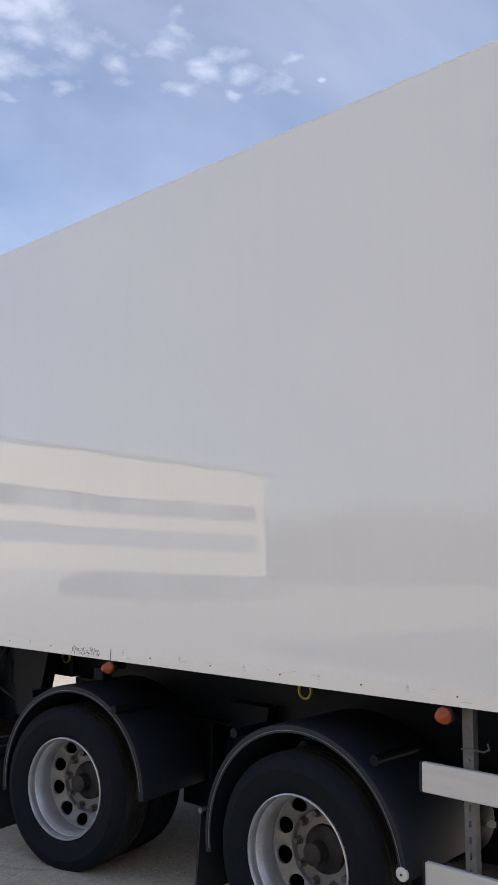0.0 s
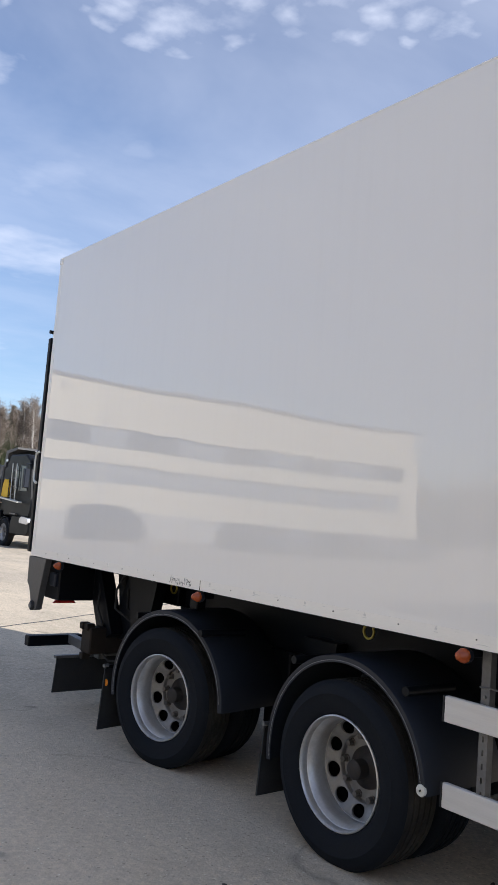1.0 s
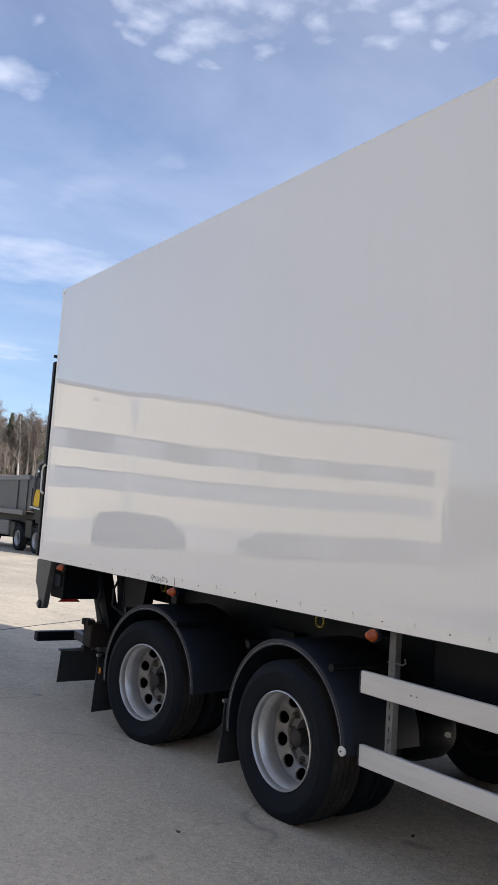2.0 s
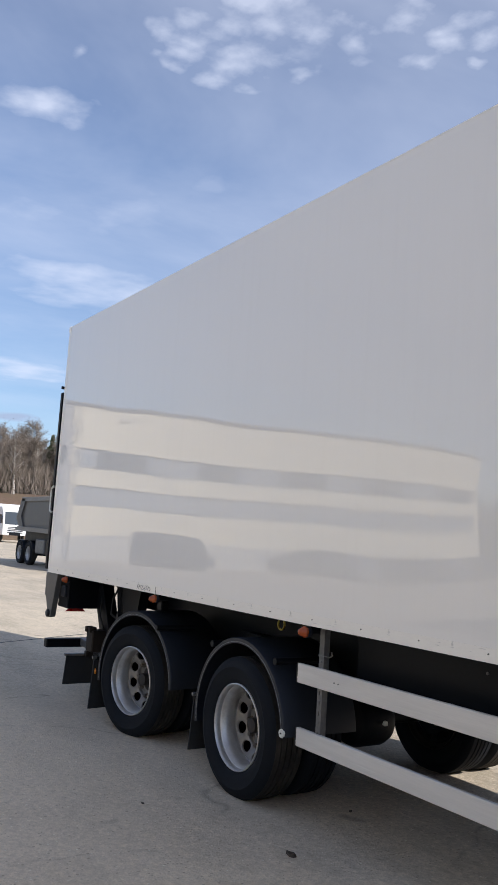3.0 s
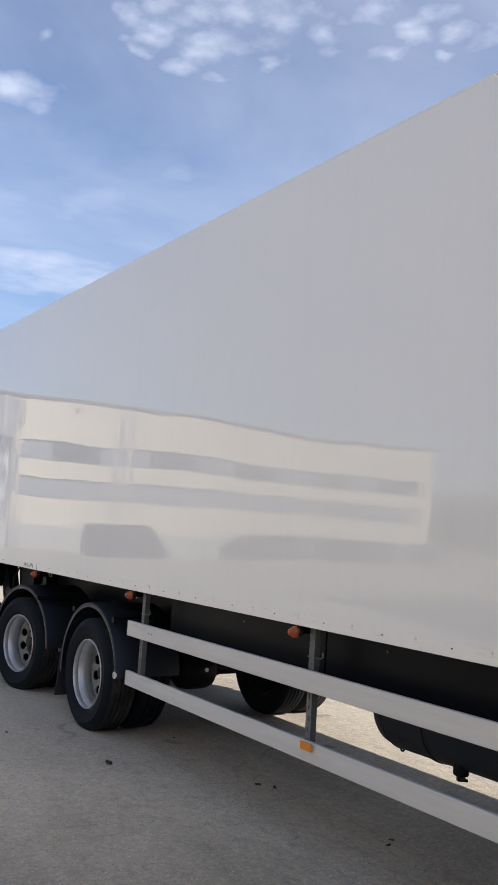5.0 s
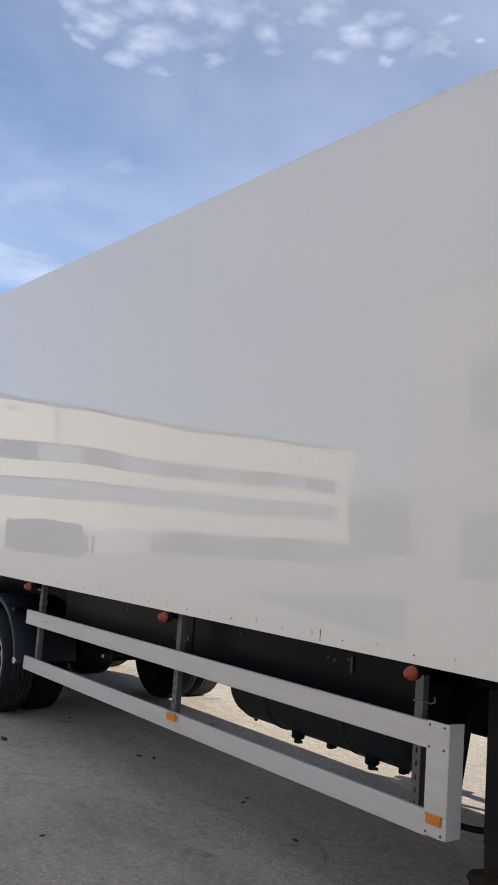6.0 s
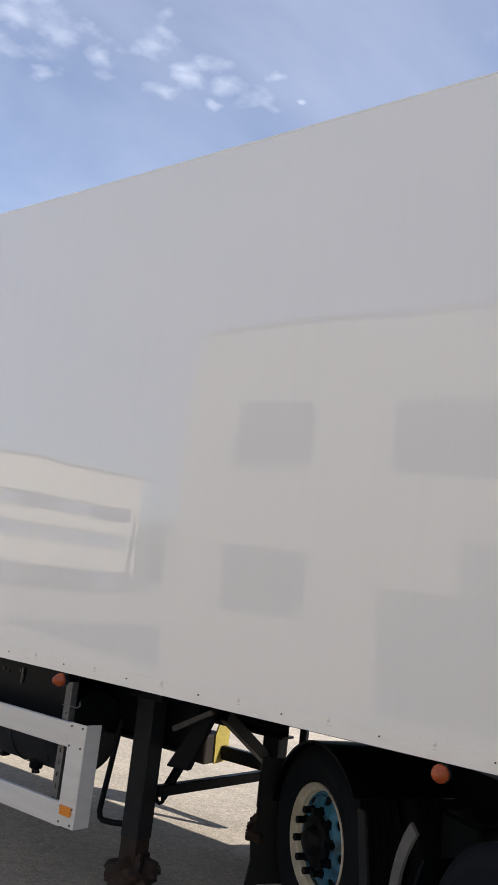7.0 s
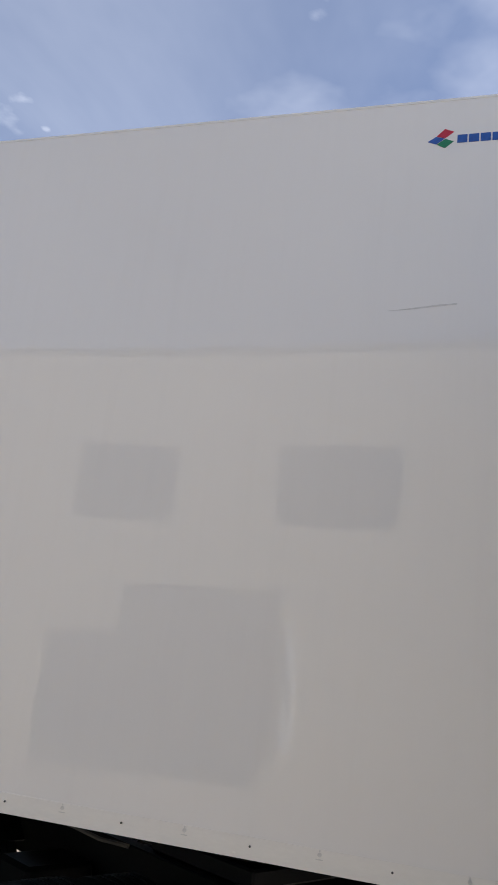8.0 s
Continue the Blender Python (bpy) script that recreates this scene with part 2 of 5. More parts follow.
    n.join(n.math("ADD", stone.outputs["Distance"], n.math("ADD", grain, blotch)), bumped.inputs["Height"])
    n.join(bumped.outputs[0], b.inputs["Normal"])
    n.join(b.outputs[0], n.add("ShaderNodeOutputMaterial").inputs["Surface"])
    return m


def make_glass(name, tint=(0.05, 0.06, 0.07)):
    m = bpy.data.materials.new(name)
    m.use_nodes = True
    n = Nodes(m.node_tree)
    b = n.add("ShaderNodeBsdfPrincipled")
    b.inputs["Base Color"].default_value = (*tint, 1)
    b.inputs["Roughness"].default_value = 0.04
    n.join(b.outputs[0], n.add("ShaderNodeOutputMaterial").inputs["Surface"])
    return m


WHITE = make_panel()
RAIL = material("white_rail", (0.885, 0.864, 0.815), 0.22, dirt=(0.6, 0.58, 0.54), dirty=0.09, grain=30, patch=9, stretch=(1, 1, 3), vary=0.015, ior=1.66)
ASPHALT = make_asphalt()
RUBBER = material("tyre_rubber", (0.0095, 0.012, 0.0165), 0.7, dirt=(0.014, 0.015, 0.017), dirty=0.35, grain=90, patch=4, bump=0.0015, spec=0.12)
TREAD = material("dusty_tread", (0.028, 0.026, 0.024), 0.85, dirt=(0.075, 0.068, 0.06), dirty=0.6, grain=50, patch=5, bump=0.002, spec=0.15)
RIM = material("silver_rim", (0.62, 0.62, 0.615), 0.38, 0.6, dirt=(0.30, 0.27, 0.24), dirty=0.45, grain=70, patch=7, bump=0.0004, vary=0.06)
# the rim's silver, darkened for dirt and for the shade inside the wheel
SHADEDDISC = material("dirty_shaded_wheel_disc", (0.27, 0.265, 0.26), 0.42, 0.5, dirt=(0.16, 0.14, 0.125), dirty=0.55, grain=60, patch=9, bump=0.0004, vary=0.06)
CREAM = material("cream_rim", (0.70, 0.66, 0.55), 0.45, dirt=(0.25, 0.2, 0.15), dirty=0.4, grain=50, patch=9)
# the dark patches are dirt, and also stand for shade inside the rim
BLUE = material("blue_rim", (0.05, 0.22, 0.38), 0.5, dirt=(0.02, 0.025, 0.03), dirty=0.9, grain=50, patch=9)
NUT = material("brown_wheel_nut", (0.15, 0.14, 0.13), 0.55, 0.3, dirt=(0.07, 0.045, 0.03), dirty=0.6, grain=60, patch=20)
HUB = material("dirty_hub", (0.022, 0.021, 0.021), 0.6, 0.2, dirt=(0.09, 0.065, 0.05), dirty=0.5, grain=60, patch=14, bump=0.001)
PLASTIC = material("black_plastic", (0.016, 0.020, 0.029), 0.45, dirt=(0.020, 0.022, 0.026), dirty=0.3, grain=120, patch=3, bump=0.0006, spec=0.3)
CHASSIS = material("black_chassis", (0.005, 0.0065, 0.0095), 0.45, dirt=(0.011, 0.011, 0.011), dirty=0.35, grain=40, patch=2.5, bump=0.001, spec=0.15)
TANK = material("blue_black_tank", (0.014, 0.017, 0.024), 0.4, dirt=(0.018, 0.018, 0.018), dirty=0.35, grain=60, patch=3, spec=0.25)
SHEET = material("satin_black_sheet", (0.003, 0.0045, 0.0075), 0.4, dirt=(0.005, 0.006, 0.008), dirty=0.3, grain=50, patch=2, spec=0.12)
LEGPAINT = material("faded_leg_paint", (0.020, 0.022, 0.027), 0.55, dirt=(0.035, 0.026, 0.02), dirty=0.5, grain=40, patch=6, bump=0.001, spec=0.25)
FLAP = material("rubber_flap", (0.026, 0.028, 0.031), 0.66, dirt=(0.055, 0.052, 0.048), dirty=0.5, grain=80, patch=5, spec=0.2)
ALU = material("brushed_aluminium", (0.70, 0.68, 0.645), 0.6, 0.0, dirt=(0.45, 0.43, 0.40), dirty=0.25, grain=22, patch=3, stretch=(0.5, 4, 8), vary=0.025, spec=0.25)
TRIMEDGE = material("worn_bright_trim", (0.36, 0.37, 0.38), 0.35, 0.5, dirt=(0.05, 0.05, 0.05), dirty=0.7, grain=20, patch=6)
STEEL = material("grey_steel", (0.16, 0.165, 0.17), 0.45, 0.5, dirt=(0.1, 0.08, 0.06), dirty=0.5, grain=40, patch=8)
POST = material("dull_galvanised_post", (0.15, 0.152, 0.155), 0.5, 0.3, dirt=(0.06, 0.055, 0.05), dirty=0.5, grain=40, patch=6)
STRIP = material("dusty_grey_strip", (0.14, 0.14, 0.14), 0.7, dirt=(0.08, 0.075, 0.07), dirty=0.5, grain=40, patch=8)
GREYPAINT = material("dark_grey_paint", (0.075, 0.075, 0.075), 0.5, 0.1, dirt=(0.13, 0.12, 0.1), dirty=0.4, grain=40, patch=6)
RUST = material("rusty_steel", (0.030, 0.021, 0.017), 0.75, 0.1, dirt=(0.085, 0.042, 0.022), dirty=0.6, grain=50, patch=9, bump=0.003)
DARKRUST = material("dark_rusty_steel", (0.022, 0.018, 0.015), 0.7, 0.1, dirt=(0.05, 0.034, 0.024), dirty=0.5, grain=40, patch=7, bump=0.002, spec=0.25)
AMBER = material("amber_lens", (0.38, 0.072, 0.013), 0.2, dirt=(0.20, 0.07, 0.03), dirty=0.5, grain=90, patch=25, vary=0.2)
ORANGE = material("orange_reflector", (0.80, 0.26, 0.01), 0.3, dirty=0.1, grain=160, patch=10, vary=0.25)
RED = material("red_reflector", (0.55, 0.02, 0.02), 0.3, dirty=0.15, grain=120, patch=10)
YELLOW = material("yellow_paint", (0.62, 0.50, 0.07), 0.5, dirt=(0.2, 0.14, 0.05), dirty=0.35, grain=30, patch=8)
DULLYELLOW = material("dull_yellow_paint", (0.36, 0.28, 0.05), 0.6, dirt=(0.15, 0.11, 0.05), dirty=0.4, grain=30, patch=8)
PALE = material("pale_plastic", (0.72, 0.72, 0.66), 0.45, dirty=0.2, grain=90, patch=20)
DARK = material("dark_marks", (0.05, 0.05, 0.05), 0.7, dirty=0.1)
WORN = material("worn_lettering", (0.22, 0.22, 0.22), 0.6, dirty=0.2)
SMUDGE = material("grey_smudge", (0.66, 0.655, 0.63), 0.5, dirty=0.2)


# ---- mesh helpers ----
def part(name, bm, mat, parent, label="", smooth=False):
    mesh = bpy.data.meshes.new(name)
    bmesh.ops.recalc_face_normals(bm, faces=bm.faces[:])
    if smooth:
        for face in bm.faces:
            face.smooth = True
    bm.to_mesh(mesh)
    bm.free()
    if smooth:
        mesh.set_sharp_from_angle(angle=radians(38))
    mesh.materials.append(mat)
    ob = new(name, mesh)
    ob.parent = parent
    if label:
        tagged(ob, label)
    return ob


def again(ob, parent, name=""):
    """Another object on the same mesh."""
    twin = new(name or ob.name.split(".")[0], ob.data)
    twin.parent = parent
    return twin


def thing(name, label, category, at=(0, 0, 0), turn=0.0, group="", kind=""):
    ob = new(name)
    ob.empty_display_size = 0.2
    ob.matrix_world = pose(*at, 0, 0, turn)
    return tagged(ob, label, category, group, kind)


def box(x0, x1, y0, y1, z0, z1, bevel=0.0, bm=None, segments=1):
    bm = bm or bmesh.new()
    made = bmesh.ops.create_cube(bm, size=1, matrix=Matrix.Translation(((x0 + x1) / 2, (y0 + y1) / 2, (z0 + z1) / 2)) @ Matrix.Diagonal((x1 - x0, y1 - y0, z1 - z0, 1)))
    if bevel:
        edges = list({e for v in made["verts"] for e in v.link_edges})
        bmesh.ops.bevel(bm, geom=edges, offset=bevel, segments=segments, affect="EDGES", profile=0.5)
    return bm


def rod(a, b, r, seg=12, r2=None, bm=None, bevel=0.0):
    """A round bar from a to b."""
    bm = bm or bmesh.new()
    a, b = Vector(a), Vector(b)
    turn = (b - a).to_track_quat("Z", "Y").to_matrix().to_4x4()
    made = bmesh.ops.create_cone(bm, cap_ends=True, segments=seg, radius1=r, radius2=r if r2 is None else r2, depth=(b - a).length,
                                 matrix=Matrix.Translation((a + b) / 2) @ turn)
    if bevel:
        edges = [e for e in {e for v in made["verts"] for e in v.link_edges} if any(len(f.verts) > 4 for f in e.link_faces)]
        bmesh.ops.bevel(bm, geom=edges, offset=bevel, segments=2, affect="EDGES", profile=0.5)
    return bm


def beam(a, b, w, h, bm=None, bevel=0.004):
    """A square bar from a to b, w wide and h high."""
    bm = bm or bmesh.new()
    a, b = Vector(a), Vector(b)
    turn = (b - a).to_track_quat("X", "Z").to_matrix().to_4x4()
    made = bmesh.ops.create_cube(bm, size=1, matrix=Matrix.Translation((a + b) / 2) @ turn @ Matrix.Diagonal(((b - a).length, w, h, 1)))
    if bevel:
        bmesh.ops.bevel(bm, geom=list({e for v in made["verts"] for e in v.link_edges}), offset=bevel, segments=1, affect="EDGES")
    return bm


def pipe(points, r, seg=8, bm=None):
    """A bent tube through points."""
    bm = bm or bmesh.new()
    points = [Vector(p) for p in points]
    rings = []
    for n, p in enumerate(points):
        along = (points[min(n + 1, len(points) - 1)] - points[max(n - 1, 0)]).normalized()
        side = along.orthogonal().normalized() if not rings else (rings[-1][1] - along * rings[-1][1].dot(along)).normalized()
        up = along.cross(side)
        rings.append(([bm.verts.new(p + r * (math.cos(a) * side + math.sin(a) * up)) for a in (2 * math.pi * k / seg for k in range(seg))], side))
    for (u, _), (v, _) in zip(rings, rings[1:]):
        for k in range(seg):
            bm.faces.new((u[k], u[(k + 1) % seg], v[(k + 1) % seg], v[k]))
    bm.faces.new(rings[0][0][::-1])
    bm.faces.new(rings[-1][0])
    return bm


def lathe(profile, seg=48, start=0.0, end=360.0, bm=None, closed=False):
    """Turns (radius, y) pairs about the y axis. closed: the profile is a loop."""
    bm = bm or bmesh.new()
    full = end - start >= 360
    count = seg if full else seg + 1
    rings = []
    for k in range(count):
        a = radians(start + (end - start) * k / seg)
        rings.append([bm.verts.new((r * math.cos(a), y, r * math.sin(a))) for r, y in profile])
    pairs = list(zip(range(len(profile)), range(1, len(profile)))) + ([(len(profile) - 1, 0)] if closed else [])
    for k in range(seg):
        u, v = rings[k], rings[(k + 1) % count]
        for i, j in pairs:
            bm.faces.new((u[i], u[j], v[j], v[i]))
    if closed and not full:
        bm.faces.new(rings[0])
        bm.faces.new(rings[-1][::-1])
    return bm


def prism(outline, axis, low, high, bm=None, bevel=0.0):
    """A flat outline, drawn out along an axis from low to high."""
    bm = bm or bmesh.new()
    n = "xyz".index(axis)

    def place(p, d):
        q = list(p)
        q.insert(n, d)
        return q

    a, b = ([bm.verts.new(place(p, d)) for p in outline] for d in (low, high))
    faces = [bm.faces.new(a), bm.faces.new(b[::-1])]
    for k in range(len(a)):
        faces.append(bm.faces.new((a[k], a[(k + 1) % len(a)], b[(k + 1) % len(a)], b[k])))
    if bevel:
        bmesh.ops.bevel(bm, geom=list({e for f in faces for e in f.edges}), offset=bevel, segments=1, affect="EDGES")
    return bm


# ---- ground ----
def make_ground():
    bm = bmesh.new()
    lines = [-2500, -600, -200, -80, -40, -20, -10, 0, 10, 20, 40, 80, 200, 600, 2500]
    grid = [[bm.verts.new((x, y, 0)) for x in lines] for y in lines]
    for r in range(len(lines) - 1):
        for c in range(len(lines) - 1):
            bm.faces.new((grid[r][c], grid[r][c + 1], grid[r + 1][c + 1], grid[r + 1][c]))
    tagged(part("ground", bm, ASPHALT, None), "worn grey asphalt yard with dusty tracks", "ground", kind="structure")


make_ground()


def make_seam():
    """A dark, uneven joint across the yard behind the trailer."""
    bm = bmesh.new()
    a, b = Vector((-2.4, -1.2, 0)), Vector((-9.0, 11.0, 0))
    side = Vector((b - a).normalized().cross((0, 0, 1)))
    rows = []
    for k in range(41):
        p = a.lerp(b, k / 40) + side * 0.05 * noise.noise((k * 0.4, 2.0, 0))
        w = 0.018 + 0.012 * noise.noise((k * 0.7, 9.0, 0))
        rows.append([bm.verts.new(p + side * d + Vector((0, 0, h))) for d, h in ((-w, 0.0), (-w * 0.8, 0.004), (w * 0.8, 0.004), (w, 0.0))])
    for u, v in zip(rows, rows[1:]):
        for i in range(3):
            bm.faces.new((u[i], u[i + 1], v[i + 1], v[i]))
    tagged(part("asphalt_joint", bm, DARK, None, "", True), "dark tar joint across the asphalt", "joint", kind="structure")


make_seam()

# ---- the trailer ----
LENGTH, WIDTH, BOTTOM, TOP = 13.6, 2.55, 1.268, 4.143
trailer = thing("semi_trailer", "long white box trailer with glossy side panels on asphalt", "trailer")


def build_box():
    part("side_panel", box(0.06, LENGTH - 0.06, 0.0, 0.07, BOTTOM + 0.07, TOP - 0.01), WHITE, trailer, "glossy white wavy side panel")
    part("side_panel", box(0.06, LENGTH - 0.06, WIDTH - 0.07, WIDTH, BOTTOM + 0.07, TOP - 0.035), WHITE, trailer)
    part("roof", box(0.0, LENGTH, 0.02, WIDTH - 0.02, TOP - 0.06, TOP - 0.004, 0.01), WHITE, trailer)
    part("floor", box(0.02, LENGTH - 0.02, 0.06, WIDTH - 0.06, BOTTOM + 0.004, BOTTOM + 0.13), CHASSIS, trailer, "black underside of the load floor")
    part("front_wall", box(LENGTH - 0.06, LENGTH, 0.0, WIDTH, BOTTOM, TOP - 0.035, 0.012), WHITE, trailer)
    for y0, y1 in ((-0.002, 0.075), (WIDTH - 0.075, WIDTH + 0.002)):
        part("bottom_rail", box(0.0, LENGTH, y0, y1, BOTTOM, BOTTOM + 0.07), RAIL, trailer, "scuffed white bottom rail")
        part("top_rail", box(0.0, LENGTH, y0, y1, TOP - 0.01, TOP), WHITE, trailer)
        part("rear_post", box(0.0, 0.06, y0, y1, BOTTOM + 0.07, TOP - 0.01), RAIL, trailer)
    part("corner_cap", box(-0.008, 0.05, -0.008, 0.06, TOP - 0.06, TOP + 0.003, 0.004), RAIL, trailer)
    for y0, y1 in ((0.075, 1.27), (1.28, WIDTH - 0.075)):
        part("rear_door", box(0.0, 0.05, y0, y1, BOTTOM + 0.07, TOP - 0.035, 0.006), WHITE, trailer, "closed white rear door")


build_box()


def build_rivets():
    screw = cap = None
    for k in range(-20, 9):
        x = 9.718 + 0.4692 * k
        if 0.15 < x < LENGTH - 0.1:
            if screw is None:
                screw = part("screw", rod((0, 0, 0), (0, -0.005, 0), 0.0036, 8), DARK, trailer)
            else:
                screw = again(screw, trailer)
            screw.location = (x, -0.002, 1.309)
        x += 0.2346
        if 0.15 < x < LENGTH - 0.1:
            if cap is None:
                bm = rod((0, 0, 0.004), (0, -0.003, 0.004), 0.007, 10)
                box(-0.012, 0.012, -0.002, 0, -0.012, -0.009, bm=bm)
                box(-0.002, 0.002, -0.002, 0, 0.012, 0.018, bm=bm)
                cap = part("rivet", bm, SMUDGE, trailer)
            else:
                cap = again(cap, trailer)
            cap.location = (x, -0.002, 1.318)


build_rivets()


def build_marks():
    rng = random.Random(4)
    # worn, unreadable lettering and a vertical scrape
    for k in range(44):
        x, z = 2.43 + 0.0062 * k + rng.uniform(-0.004, 0.004), rng.uniform(1.284, 1.322)
        turn, w = rng.choice((0.0, 0.0, 1.57, 1.57, 0.7, 2.4)) + rng.uniform(-0.2, 0.2), rng.uniform(0.005, 0.013)
        dx, dz = w * math.cos(turn), w * math.sin(turn)
        nx, nz = -0.0016 * math.sin(turn), 0.0016 * math.cos(turn)
        part("worn_mark", prism([(x - dx - nx, z - dz - nz), (x + dx - nx, z + dz - nz), (x + dx + nx, z + dz + nz), (x - dx + nx, z - dz + nz)], "y", -0.0035, -0.002), WORN, trailer)
    part("scrape", box(2.80, 2.805, -0.0035, -0.002, 1.27, 1.335), DARK, trailer)
    part("scrape", box(8.61, 8.614, -0.0035, -0.002, 1.285, 1.345), DARK, trailer)
    for _ in range(26):
        x, z, w = rng.uniform(2.9, 9.0), rng.uniform(1.285, 1.33), rng.uniform(0.02, 0.09)
        part("scuff", prism([(x, z), (x + w, z + rng.uniform(-0.004, 0.004)), (x + w * 0.6, z + 0.004)], "y", -0.0035, -0.002), SMUDGE, trailer)
    # long scratch high up near the front
    part("scratch", prism([(12.87, 3.228), (12.95, 3.232), (13.03, 3.240), (13.12, 3.248), (13.12, 3.253), (13.04, 3.248), (12.96, 3.238), (12.92, 3.233)], "y", -0.0012, 0.0), SMUDGE, trailer, "long grey scratch")
    # emblem of three lozenges beside a row of plain blue blocks
    badge = {
        "red": [(13.012, 3.972), (13.043, 4.003), (13.078, 3.988), (13.045, 3.962)],
        "blue": [(12.978, 3.950), (13.010, 3.970), (13.043, 3.960), (13.012, 3.937)],
        "green": [(13.014, 3.935), (13.045, 3.958), (13.078, 3.945), (13.046, 3.917)],
    }
    colours = {"red": (0.55, 0.02, 0.05), "blue": (0.02, 0.10, 0.42), "green": (0.01, 0.22, 0.10)}
    made = {k: material(k + "_decal", v, 0.35, dirty=0.1) for k, v in colours.items()}
    emblem = part("emblem", prism(badge["blue"], "y", -0.0025, -0.0002), made["blue"], trailer, "blue, red and green lozenge emblem")
    part("red_lozenge", prism(badge["red"], "y", -0.0025, -0.0002), made["red"], emblem)
    part("green_lozenge", prism(badge["green"], "y", -0.0025, -0.0002), made["green"], emblem)
    for k in range(6):
        x = 13.092 + 0.044 * k
        part("blue_block", box(x, x + 0.038, -0.0025, -0.0002, 3.937, 3.972), made["blue"], emblem)


build_marks()


def build_lamps():
    lamp = None
    for x in (0.63, 2.795, 4.962, 7.118, 9.243, 11.39):
        if lamp is None:
            lamp = part("marker_lamp", lathe([(0.0, -0.056), (0.010, -0.055), (0.019, -0.048), (0.030, -0.022), (0.033, -0.018), (0.035, -0.010), (0.034, 0.0), (0.0, 0.0)], 24), AMBER, trailer, "amber side marker lamp", True)
            base = part("lamp_base", lathe([(0.0, 0.0), (0.036, 0.0), (0.037, 0.008), (0.032, 0.03), (0.0, 0.03)], 24), PLASTIC, lamp, "", True)
            bracket = part("lamp_bracket", box(-0.012, 0.012, 0.03, 0.12, -0.012, 0.045, 0.003), CHASSIS, lamp)
        else:
            lamp = again(lamp, trailer)
            again(base, lamp)
            again(bracket, lamp)
        lamp.location = (x, 0.0, 1.226)


build_lamps()


# ---- wheels ----
TYRE_R = 0.464   # height of the loaded axle
_wheel_meshes = {}


def tyre_mesh(width=0.262, grow=0.94):
    """Sidewalls with the carcass, and the grooved tread."""
    w = width
    p = [(0.292, 0.012), (0.300, 0.004), (0.315, -0.008), (0.330, -0.015), (0.37, -0.026), (0.405, -0.029), (0.409, -0.031), (0.414, -0.0295), (0.430, -0.024), (0.445, -0.018), (0.456, -0.013), (0.468, -0.004), (0.481, 0.010)]
    y = 0.015
    p.append((0.486, y))
    for k in range(4):
        y0 = 0.015 + (w - 0.045) * (k + 1) / 5
        p += [(0.488, y0 - 0.006), (0.474, y0 - 0.004), (0.474, y0 + 0.004), (0.488, y0 + 0.006)]
    tread = p[p.index((0.486, y)):] + [(0.486, w - 0.03)]
    p = p[:p.index((0.486, y)) + 1] + [(0.468, 0.04), (0.468, w - 0.05), (0.486, w - 0.03), (0.481, w - 0.026), (0.468, w - 0.012), (0.445, w + 0.002), (0.41, w + 0.012), (0.37, w + 0.013), (0.325, w + 0.004), (0.292, w - 0.01)]
    # grow: how tall the sidewall stands over its widest part
    p, tread = ([(r if r < 0.405 else 0.405 + (r - 0.405) * grow, d) for r, d in q] for q in (p, tread))
    return lathe(p, 72), lathe(tread, 72)


def disc_mesh(y, dish=0.062, holes=8, size=(0.045, 0.030), outer=0.253, band=0.073, flange=0.0):
    """The wheel's dished disc with real vent holes; y: its depth at the outer edge; flange: how much deeper the nut face lies."""
    bm = bmesh.new()
    ring, inner, mid = 24, outer - band, outer - band / 2

    def depth(r):
        f = (outer - r) / (outer - inner)
        return y + dish * (f * 0.75 + 0.25 * f * f)

    for k in range(holes):
        a0, half = 2 * math.pi * k / holes, math.pi / holes
        outline, lip, hole, back = [], [], [], []
        for i in range(ring):
            u = i / ring * 4
            side, f = int(u), u - int(u)
            s, t = ((-1 + 2 * f, -1), (1, -1 + 2 * f), (1 - 2 * f, 1), (-1, 1 - 2 * f))[side]
            r, a = inner + (outer - inner) * (t + 1) / 2, a0 + half * s
            outline.append(bm.verts.new((r * math.cos(a), depth(r), r * math.sin(a))))
            ang = math.atan2(t, s)
            for rowset, d, more in ((lip, 0.0, 0.004), (hole, 0.003, 0.0), (back, 0.016, 0.0)):
                hr, ha = mid + (size[1] + more * 0.6) * math.sin(ang), a0 + (size[0] + more) * math.cos(ang) / mid
                rowset.append(bm.verts.new((hr * math.cos(ha), depth(hr) + d, hr * math.sin(ha))))
        for i in range(ring):
            j = (i + 1) % ring
            for u, v in ((outline, lip), (lip, hole), (hole, back)):
                bm.faces.new((u[i], u[j], v[j], v[i]))
    base = y + dish
    if flange:
        face = [(inner, base), (inner - 0.004, base + 0.006), (inner - 0.006, base + flange - 0.004), (inner - 0.010, base + flange), (0.075, base + flange), (0.07, base + flange + 0.013)]
    else:
        face = [(inner, base), (inner - 0.008, base + 0.004), (0.075, base + 0.004), (0.07, base + 0.013)]
    lathe(face, holes * 6, bm=bm)
    bmesh.ops.remove_doubles(bm, verts=bm.verts[:], dist=0.0008)
    return bm


